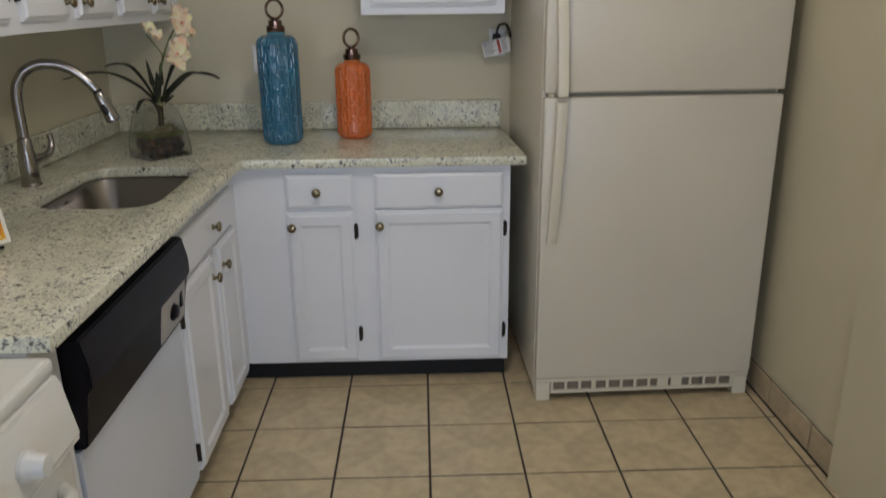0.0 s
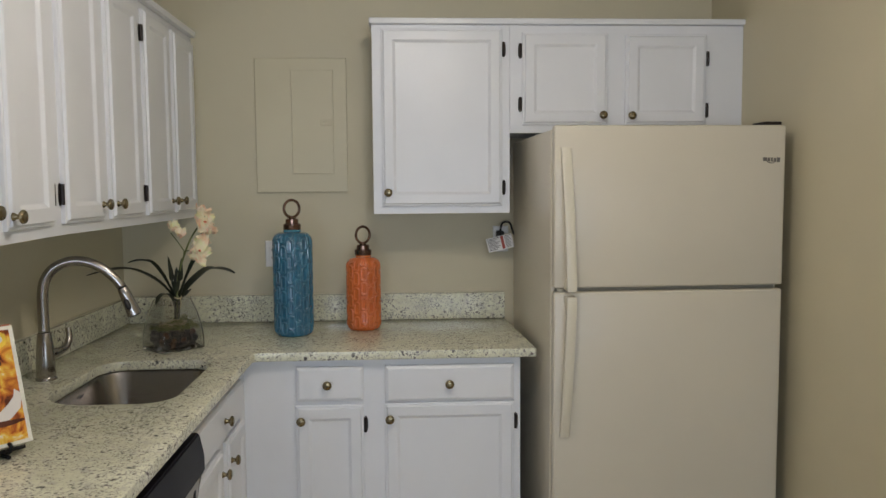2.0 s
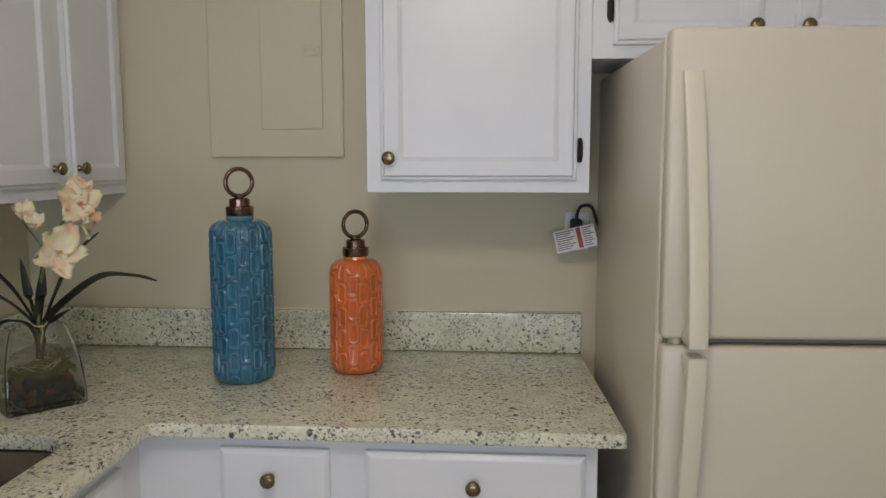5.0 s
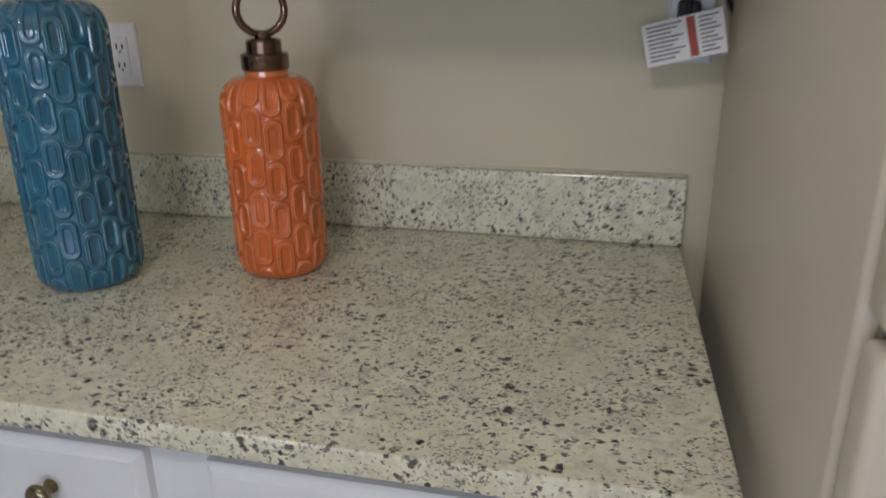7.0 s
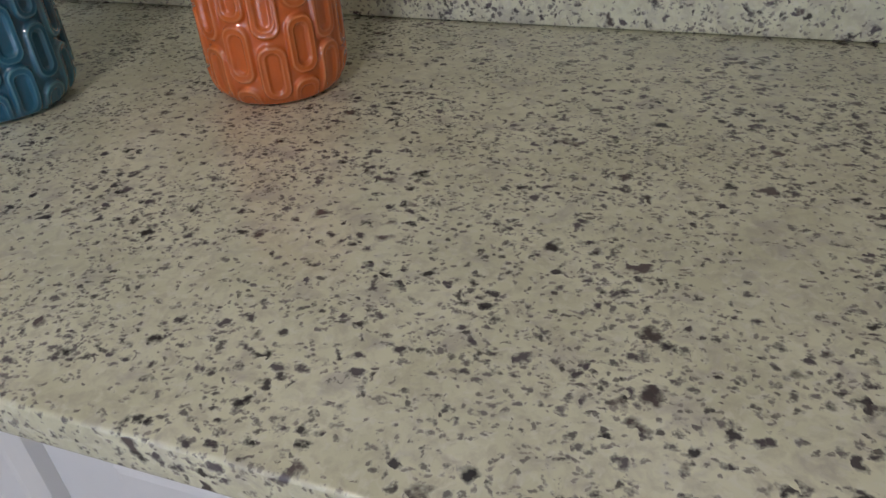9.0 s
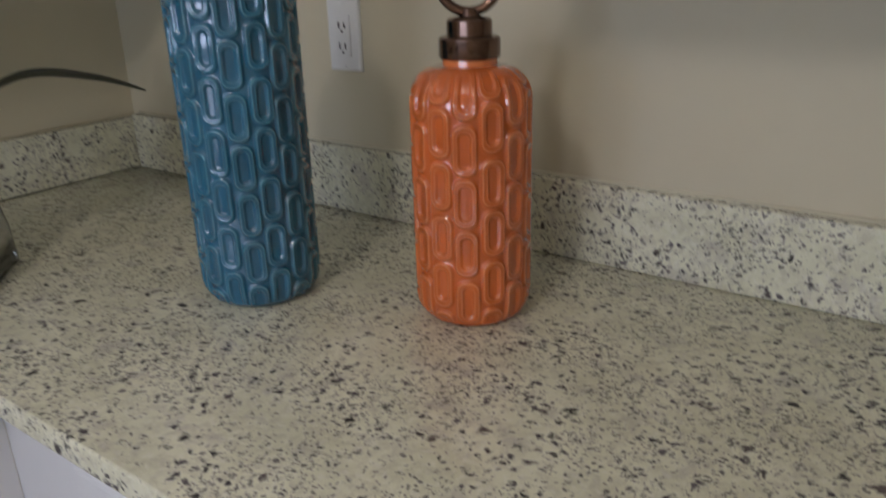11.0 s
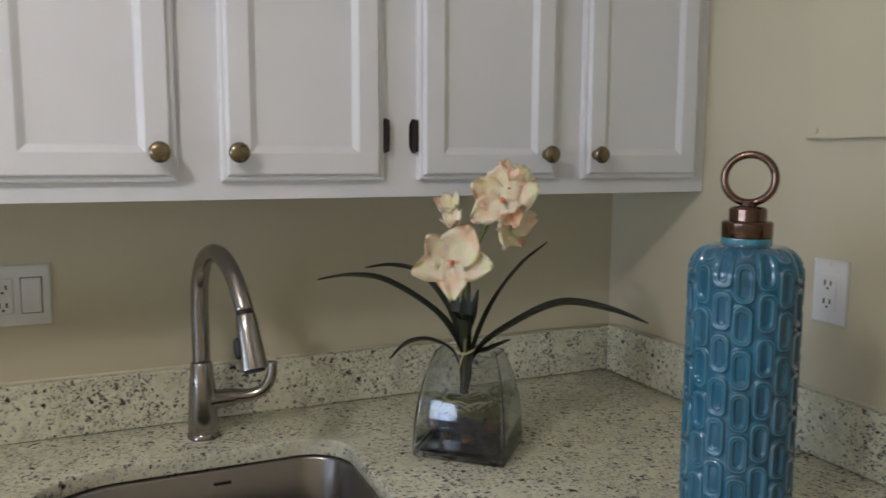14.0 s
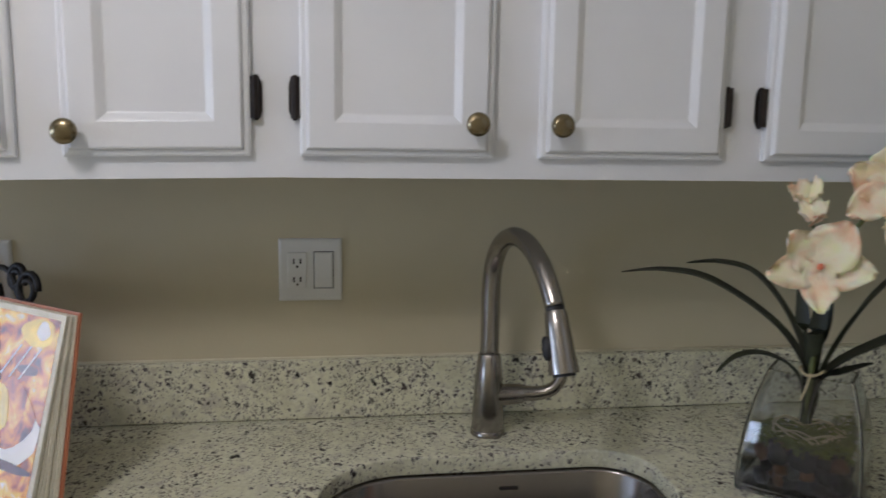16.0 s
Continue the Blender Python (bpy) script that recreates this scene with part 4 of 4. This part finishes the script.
base = (-0.553, 2.878, TOP + 0.105)
mid = (-0.555, 2.880, TOP + 0.17)
strap([base, mid, (-0.60, 2.845, 1.150), (-0.66, 2.77, 1.205), (-0.72, 2.715, 1.212), (-0.785, 2.672, 1.198)], 0.020)
strap([base, mid, (-0.585, 2.86, 1.16), (-0.615, 2.82, 1.222), (-0.640, 2.775, 1.238), (-0.668, 2.731, 1.234)], 0.018)
strap([base, (-0.545, 2.895, 1.085), (-0.515, 2.945, 1.135), (-0.470, 3.020, 1.178), (-0.432, 3.095, 1.170), (-0.400, 3.158, 1.148)], 0.029)
strap([base, (-0.540, 2.890, 1.10), (-0.510, 2.915, 1.19), (-0.485, 2.950, 1.250), (-0.456, 2.985, 1.292)], 0.016)
strap([base, (-0.560, 2.862, 1.085), (-0.570, 2.820, 1.112), (-0.580, 2.780, 1.108), (-0.586, 2.748, 1.082)], 0.013)
strap([base, (-0.545, 2.893, 1.080), (-0.535, 2.915, 1.092), (-0.517, 2.950, 1.113)], 0.017)
strap([base, mid, (-0.562, 2.868, 1.15), (-0.572, 2.860, 1.245)], 0.013)
strap([base, mid, (-0.538, 2.872, 1.15), (-0.528, 2.872, 1.235)], 0.014)
strap([base, mid, (-0.552, 2.892, 1.14), (-0.556, 2.905, 1.20)], 0.014)
stem = part("stem", tube(bmesh.new(), [p + OFF for p in spline([base, (-0.545, 2.876, 1.15), (-0.520, 2.868, 1.235), (-0.495, 2.882, 1.305), (-0.470, 2.900, 1.350), (-0.450, 2.908, 1.385)], 8)], lambda t: 0.0042 - 0.0015 * t, 8), STEM, orc, "yellow-green flower stem", smooth=True)
part("tie", tube(bmesh.new(), [OFF + Vector((-0.550, 2.878, 1.092)) + Vector((0.016 * math.cos(t), 0.016 * math.sin(t), 0.003 * math.sin(2 * t))) for t in [k * math.pi / 10 for k in range(20)]], 0.0022, 5, closed=True), RAFFIA, orc, "raffia tie")
part("tie", tube(bmesh.new(), [p + OFF for p in spline([(-0.537, 2.868, 1.093), (-0.530, 2.858, 1.075), (-0.532, 2.852, 1.055)], 4)], 0.0016, 5), RAFFIA, orc, "raffia end")


def petal(bm, c, out, tip, length, width, cup, ruffle, seed):
    """One ruffled petal from c towards tip, bowed along out; a closed thin shell."""
    out, tip = Vector(out).normalized(), Vector(tip).normalized()
    tip = (tip - out * tip.dot(out) * 0.6).normalized()
    side = out.cross(tip).normalized()
    NU, NV = 9, 11
    top, bot = [], []
    for j in range(NV):
        t = j / (NV - 1)
        w = width * math.sin(math.pi * (0.10 + 0.80 * t) ** 0.8) ** 0.75
        rt, rb = [], []
        for i in range(NU):
            s = i / (NU - 1) * 2 - 1
            e = abs(s) ** 2
            z = cup * (t * t * 0.9 - 0.15 * t) + cup * 0.35 * e * t + ruffle * (e * 0.8 + max(0, t - 0.7)) * math.sin(7 * s * t + 5 * t + seed * 2.1) + ruffle * 0.4 * noise.noise(Vector((s * 2, t * 3, seed)))
            p = Vector(c) + tip * (length * t * (1 - 0.10 * e * t)) + side * (w * s / 2) + out * z
            rt.append(bm.verts.new(p + out * 0.0005))
            rb.append(bm.verts.new(p - out * 0.0005))
        top.append(rt)
        bot.append(rb)
    for g in (top, bot):
        for a, b in zip(g, g[1:]):
            for i in range(NU - 1):
                bm.faces.new((a[i], a[i + 1], b[i + 1], b[i]))
    loop = [(0, i) for i in range(NU)] + [(j, NU - 1) for j in range(1, NV)] + [(NV - 1, i) for i in range(NU - 2, -1, -1)] + [(j, 0) for j in range(NV - 2, 0, -1)]
    for (a, b), (c2, d) in zip(loop, loop[1:] + loop[:1]):
        bm.faces.new((top[a][b], top[c2][d], bot[c2][d], bot[a][b]))


def flower(c, out, size, roll, seed, shut=0.0):
    out = Vector(out).normalized()
    side = out.cross(Vector((0, 0, 1))).normalized()
    up = side.cross(out)
    c = Vector(c) + OFF
    for k, (deg, ln, wd, cup) in enumerate(((116, 1.05, 1.08, 0.22), (48, 0.94, 0.86, 0.34), (184, 1.06, 0.92, 0.10), (346, 1.06, 0.80, 0.14), (268, 0.95, 0.76, 0.34))):
        a = radians(deg + roll)
        tip = side * math.cos(a) + up * math.sin(a) + out * (0.25 + shut * 1.6)
        bm = bmesh.new()
        petal(bm, c - out * 0.002 * (k % 3), out, tip, size * ln, size * wd, size * cup, size * 0.17, seed + k * 1.3)
        part("petal", bm, PETAL, orc, "ruffled peach fabric petal", smooth=True)
    bm = bmesh.new()
    lump(bm, c + out * size * 0.16, (size * 0.065, size * 0.065, size * 0.10), seed)
    part("flower_throat", bm, PETALC, orc, "coral red flower throat", smooth=True)


flower((-0.452, 2.806, 1.266), (0.88, -0.40, 0.10), 0.063, 0, 1.0)
flower((-0.452, 2.896, 1.362), (0.80, -0.45, 0.35), 0.060, -24, 9.0)
flower((-0.448, 2.906, 1.322), (0.75, 0.25, -0.15), 0.046, 40, 13.0, 0.2)
flower((-0.462, 2.918, 1.392), (0.30, 0.25, 0.80), 0.040, 60, 17.0, 0.7)
flower((-0.520, 2.842, 1.318), (0.2, -0.5, 0.9), 0.028, 30, 21.0, 1.2)
flower((-0.548, 2.846, 1.338), (0.3, -0.4, 0.9), 0.032, 10, 25.0, 1.4)
part("stem", tube(bmesh.new(), [p + OFF for p in spline([(-0.518, 2.868, 1.238), (-0.508, 2.845, 1.262), (-0.475, 2.815, 1.265), (-0.455, 2.808, 1.262)], 5)], 0.0022, 6), STEM, orc, smooth=True)
part("stem", tube(bmesh.new(), [p + OFF for p in spline([(-0.512, 2.866, 1.255), (-0.530, 2.855, 1.29), (-0.556, 2.850, 1.328)], 5)], 0.0020, 6), STEM, orc, smooth=True)

# open cookbook on a wrought-iron stand
BA = radians(38)      # the book's face is turned this far from +x towards -y
bn = Vector((math.cos(BA), -math.sin(BA), 0))
bu = Vector((math.sin(BA), math.cos(BA), 0))
lean = radians(10)
bw = bn * math.cos(lean) + Vector((0, 0, math.sin(lean)))
bv = Vector((0, 0, math.cos(lean))) - bn * math.sin(lean)
BO = Vector((-0.566, 1.788, TOP + 0.022))          # lower right corner of the open page


PW, PH = 0.21, 0.262


def bpt(u, v, w):
    if w > -0.031:        # the pages sag open towards the ledge
        w = -0.031 + (w + 0.031) * (1.40 - 0.85 * v / PH)
    return BO + bu * u + bv * v + bw * w


def bbox(bm, u0, u1, v0, v1, w0, w1):
    vs = [bm.verts.new(bpt(u, v, w)) for w in (w0, w1) for u, v in ((u0, v0), (u1, v0), (u1, v1), (u0, v1))]
    for q in ((0, 1, 2, 3), (4, 5, 6, 7), (0, 1, 5, 4), (1, 2, 6, 5), (2, 3, 7, 6), (3, 0, 4, 7)):
        bm.faces.new([vs[i] for i in q])
    return bm


book = thing("cookbook", (BO.x, BO.y, TOP), "open cookbook with a colour food photograph, leaning on an iron stand", "book")
part("cover", bbox(bmesh.new(), -2 * PW - 0.004, 0.004, -0.004, PH + 0.004, -0.034, -0.031), COVER, book, "brown red hard cover")
for side_ in (0, 1):
    u0 = -PW * (side_ + 1)
    n = 9
    for k in range(n):
        w1 = -0.030 + 0.030 * (k + 1) / n
        bm = bbox(bmesh.new(), u0 + (0.0006 * (k % 3)), u0 + PW - 0.0009 * ((k * 5) % 4), 0.0008 * (k % 2), PH - 0.0008 * ((k * 3) % 3), w1 - 0.0029, w1)
        part("page_section", bm, PAPER, book)


def photo(name, outline, w, material, label=""):
    bm = bmesh.new()
    lo = [bm.verts.new(bpt(u, v, w - 0.0002)) for u, v in outline]
    hi = [bm.verts.new(bpt(u, v, w)) for u, v in outline]
    bm.faces.new(hi)
    bm.faces.new(lo)
    for k in range(len(lo)):
        bm.faces.new((lo[k], lo[(k + 1) % len(lo)], hi[(k + 1) % len(lo)], hi[k]))
    return part(name, bm, material, book, label)


def blob(cu, cv, ru, rv, n=20, clip=-0.009, seed=0):
    return [(max(-PW + 0.003, min(clip, cu + ru * math.cos(a) * (1 + 0.12 * math.sin(3 * a + seed)))), max(0.008, min(PH - 0.008, cv + rv * math.sin(a) * (1 + 0.1 * math.cos(2 * a + seed))))) for a in [2 * math.pi * k / n for k in range(n)]]


photo("photograph", [(-PW + 0.003, 0.008), (-0.009, 0.008), (-0.009, PH - 0.008), (-PW + 0.003, PH - 0.008)], 0.0006, PHOTO_O, "printed food photograph in orange and brown")
photo("photo_shape", blob(-0.095, 0.095, 0.085, 0.052, seed=1), 0.0010, PHOTO_W)
photo("photo_shape", blob(-0.090, 0.120, 0.062, 0.048, seed=2), 0.0014, PHOTO_O)
photo("photo_shape", blob(-0.050, 0.232, 0.036, 0.020, seed=5), 0.0012, PHOTO_Y)
photo("photo_shape", blob(-0.040, 0.236, 0.014, 0.012, seed=3), 0.0015, PHOTO_W)
photo("photo_shape", blob(-0.058, 0.180, 0.024, 0.007, seed=5), 0.0012, PHOTO_D)
photo("photo_shape", blob(-0.118, 0.118, 0.040, 0.034, seed=4), 0.0018, PHOTO_Y)
photo("photo_shape", blob(-0.130, 0.162, 0.016, 0.014, seed=8), 0.0018, PHOTO_D)
photo("photo_shape", blob(-0.07, 0.050, 0.06, 0.007, seed=7), 0.0012, PHOTO_D)
for k in range(3):
    photo("photo_shape", [(-0.120 + 0.022 * k, 0.165), (-0.116 + 0.022 * k, 0.165), (-0.080 + 0.022 * k, 0.212), (-0.084 + 0.022 * k, 0.212)], 0.0016, PHOTO_W)

st = thing("book_stand", (BO.x - 0.05, BO.y - 0.15, TOP), "black wrought-iron book stand with scrolls", "stand")
W = -0.042
part("ledge", tube(bmesh.new(), [bpt(-0.40, -0.008, 0.0), bpt(-0.02, -0.008, 0.0)], 0.0045, 8), IRON, st)
for u in (-0.36, -0.06):
    part("hook", tube(bmesh.new(), spline([bpt(u, -0.008, W), bpt(u, -0.012, -0.01), bpt(u, -0.010, 0.012), bpt(u, 0.002, 0.020), bpt(u, 0.008, 0.014)], 5), 0.0042, 8), IRON, st, smooth=True)
    foot = Vector((*bpt(u, 0, 0.012).xy, TOP + 0.005))
    part("leg", tube(bmesh.new(), spline([bpt(u, PH * 0.8, W), bpt(u, 0.05, W), bpt(u, -0.008, W + 0.004), foot], 6), 0.0045, 8), IRON, st, smooth=True)
rear = Vector((*(bpt(-0.21, 0, 0) - bn * 0.15).xy, TOP + 0.005))
part("prop", tube(bmesh.new(), [bpt(-0.21, PH + 0.02, W - 0.002), rear], 0.0042, 8), IRON, st)


def scroll(u, v, r, s, turns=1.4):
    pts = [bpt(u + s * r * (1 - 0.55 * t) * math.cos(t * turns * 6.28), v + r * (1 - 0.55 * t) * math.sin(t * turns * 6.28), W) for t in [k / 26 for k in range(27)]]
    return tube(bmesh.new(), pts, 0.0048, 8)


part("scroll", scroll(-0.135, PH + 0.020, 0.026, 1), IRON, st, "scrolled iron finial", smooth=True)
part("scroll", scroll(-0.30, PH + 0.028, 0.026, -1), IRON, st, "scrolled iron finial", smooth=True)
part("scroll", scroll(-0.165, PH + 0.034, 0.020, 1), IRON, st, "scrolled iron finial", smooth=True)
part("top_bar", tube(bmesh.new(), spline([bpt(-0.36, PH * 0.8, W), bpt(-0.32, PH + 0.012, W), bpt(-0.20, PH + 0.045, W), bpt(-0.15, PH + 0.005, W), bpt(-0.06, PH * 0.8, W)], 8), 0.0045, 8), IRON, st, smooth=True)


# ---- fixtures on the walls ----
PLATEP = [(0, 0), (0, 0.003), (0.002, 0.0055), (0.005, 0.0065)]


def screws(p, f, uv):
    for u, v in uv:
        part("screw", tube(bmesh.new(), [f(u, v, 0.0062), f(u, v, 0.0078)], 0.0032, 10), PLASTIC, p)


def receptacle(p, f, u, v, h=0.033):
    part("receptacle", stepped(bmesh.new(), f, u - 0.0165, u + 0.0165, v - h, v + h, [(0, 0.006), (0, 0.0085), (0.001, 0.0095)]), PLASTIC, p, "white duplex socket")
    for s in (-1, 1):
        # holes are not cut: near-black pieces carry their shade as colour
        c = v + s * 0.0165
        for du, hh in ((-0.006, 0.0050), (0.006, 0.0043)):
            part("slot", stepped(bmesh.new(), f, u + du - 0.0015, u + du + 0.0015, c - hh, c + hh, [(0, 0.009), (0, 0.0100)]), SLOT, p, "dark slot")
        part("slot", tube(bmesh.new(), [f(u, c - 0.0095, 0.009), f(u, c - 0.0095, 0.0100)], 0.0024, 8), SLOT, p, "dark ground hole")
    part("test_buttons", stepped(bmesh.new(), f, u - 0.007, u + 0.007, v - 0.0028, v + 0.0028, [(0, 0.009), (0, 0.0102)]), PLASTIC, p)


f = on_back(YB)
o = thing("outlet", (-0.285, YB, 1.205), "white plastic wall outlet", "outlet", "wall outlets")
part("plate", stepped(bmesh.new(), f, -0.329, -0.259, 1.149, 1.264, PLATEP), PLASTIC, o)
receptacle(o, f, -0.294, 1.2065)
screws(o, f, ((-0.294, 1.157), (-0.294, 1.256)))

f = on_left(XL)
o = thing("outlet", (XL, 2.136, 1.184), "white double plate with an outlet and a rocker switch", "outlet", "wall outlets")
part("plate", stepped(bmesh.new(), f, 2.080, 2.193, 1.127, 1.241, PLATEP), PLASTIC, o)
receptacle(o, f, 2.113, 1.184)
# the gap's shade, put into a near-black plate under the rocker
part("rocker_gap", stepped(bmesh.new(), f, 2.142, 2.178, 1.150, 1.218, [(0, 0.006), (0, 0.0072)]), SLOT, o, "dark gap round the rocker")
part("rocker", stepped(bmesh.new(), f, 2.1435, 2.1765, 1.1515, 1.2165, [(0, 0.0065), (0, 0.0095), (0.003, 0.0105)]), PLASTIC, o, "white rocker switch")
screws(o, f, ((2.113, 1.135), (2.113, 1.233), (2.160, 1.135), (2.160, 1.233)))
o = thing("outlet", (XL, 1.597, 1.18), "white plastic wall outlet behind the book stand", "outlet", "wall outlets")
part("plate", stepped(bmesh.new(), f, 1.562, 1.632, 1.125, 1.240, PLATEP), PLASTIC, o)
receptacle(o, f, 1.597, 1.1825)

f = on_back(YB)
o = thing("outlet", (0.712, YB, 1.27), "white outlet half hidden by the refrigerator, a black plug in it", "outlet", "wall outlets")
part("plate", stepped(bmesh.new(), f, 0.677, 0.747, 1.205, 1.320, PLATEP), PLASTIC, o)
receptacle(o, f, 0.712, 1.262)
c = thing("power_cord", (0.71, YB - 0.02, 1.26), "black refrigerator plug and cord", "cord")
part("plug", B(0.690, 0.722, YB - 0.055, YB - 0.0105, 1.256, 1.300, bevel=0.006), RUBBER, c)
part("cord", tube(bmesh.new(), spline([(0.706, YB - 0.050, 1.262), (0.705, YB - 0.060, 1.31), (0.716, YB - 0.064, 1.337), (0.745, YB - 0.060, 1.335), (0.764, YB - 0.045, 1.29), (0.795, YB - 0.020, 1.25), (0.83, YB - 0.012, 1.15)], 7), 0.0046, 8), RUBBER, c, smooth=True)
tag = thing("warning_tag", (0.70, YB - 0.07, 1.25), "white printed warning tag with a red stripe hanging from the cord", "tag")
TM = Matrix.Translation((0.652, YB - 0.074, 1.205)) @ Euler((radians(-4), radians(-14), radians(-12))).to_matrix().to_4x4()


def card(u0, u1, v0, v1, w0, w1):
    bm = B(u0, u1, -w1, -w0, v0, v1)
    bmesh.ops.transform(bm, matrix=TM, verts=bm.verts)
    return bm


part("card", card(0, 0.115, 0, 0.062, 0, 0.0006), TAGM, tag)
part("stripe", card(0.064, 0.076, 0.003, 0.060, 0.0006, 0.0009), TAGRED, tag, "red stripe")
for k in range(9):
    for a, b in ((0.006, 0.058 - 0.008 * ((k * 7) % 3)), (0.081, 0.110 - 0.005 * ((k * 5) % 3))):
        part("print_line", card(a, b, 0.0545 - 0.006 * k, 0.0570 - 0.006 * k, 0.0006, 0.0008), TAGINK, tag)

p = thing("breaker_panel", (-0.166, YB, 1.77), "breaker panel cover painted in the wall's colour, its door shut", "electrical panel")
cov = part("cover", stepped(bmesh.new(), f, -0.357, 0.038, 1.475, 2.054, [(0, 0), (0, 0.011), (0.002, 0.0135), (0.004, 0.014)]), PANELP, p)
dd = part("panel_door", stepped(bmesh.new(), f, -0.200, -0.020, 1.555, 2.002, [(-0.004, 0.0139), (-0.004, 0.0145), (-0.0015, 0.0145), (-0.0015, 0.0142), (0, 0.0142), (0, 0.018), (0.002, 0.020)]), PANELP, p)
part("latch", stepped(bmesh.new(), f, -0.076, -0.028, 1.762, 1.792, [(0, 0.0195), (0, 0.023), (0.003, 0.0245), (0.010, 0.0245), (0.012, 0.022)]), PANELP, dd, "painted latch")
for u, v in ((-0.335, 1.490), (0.018, 1.490), (-0.335, 2.034), (0.018, 2.034)):
    part("screw", tube(bmesh.new(), [f(u, v, 0.0135), f(u, v, 0.0165)], 0.0055, 10), PANELP, p)


# ---- tiles of the floor and the tiled skirting ----
P, J = 0.305, 0.0038


def tile_mesh(name, sx, sy, h, material):
    bm = bmesh.new()
    e = 0.0025
    rings = [[bm.verts.new((x, y, z)) for x, y in ((-sx / 2 + i, -sy / 2 + i), (sx / 2 - i, -sy / 2 + i), (sx / 2 - i, sy / 2 - i), (-sx / 2 + i, sy / 2 - i))] for i, z in ((0, -h), (0, -e * 0.7), (e, 0))]
    for a, b in zip(rings, rings[1:]):
        for k in range(4):
            bm.faces.new((a[k], a[(k + 1) % 4], b[(k + 1) % 4], b[k]))
    bm.faces.new(rings[-1])
    return finish(bm, name, material)


floor_ob = bpy.data.objects["floor"]
tm = tile_mesh("floor_tile", P - 2 * J, P - 2 * J, 0.004, TILE)
for i in range(-4, 6):
    for j in range(-11, 4):
        cx, cy = 0.083 + (i + 0.5) * P, 2.494 + (j + 0.5) * P
        if XL - 0.1 < cx < XR + 0.02 and Y0 + 0.15 < cy < YB:
            t = new("floor_tile", tm)
            t.location = (cx, cy, 0.0006 * math.sin(3.1 * i + 1.7 * j))
            t.rotation_euler = (0, 0, math.pi / 2 * ((i * 7 + j * 3) % 4))
            t.parent = floor_ob
ts = tile_mesh("cut_tile", 0.026, P - 2 * J, 0.004, TILE)      # cut strips along the skirting
for j in range(-11, 4):
    cy = 2.494 + (j + 0.5) * P
    if Y0 + 0.15 < cy < YB:
        t = new("floor_tile", ts)
        t.location = (0.083 + 5 * P + J + 0.013, cy, 0.0)
        t.parent = floor_ob
bb = solo("baseboard", B(XR - 0.006, XR - 0.0005, Y0, YB, 0.001, 0.098), GROUT, "mortar bed of the tiled skirting", "baseboard", kind="structure")
bt = tile_mesh("base_tile", 0.1, P - 2 * J, 0.006, BASETILE)
for j in range(-11, 4):
    y = 2.572 + (j + 0.5) * P
    if Y0 + 0.16 < y < YB - 0.15:
        t = new("base_tile", bt)
        t.matrix_world = Matrix.Translation((XR - 0.012, y, 0.0505)) @ Euler((0, radians(-90), 0)).to_matrix().to_4x4()
        t.parent = bb
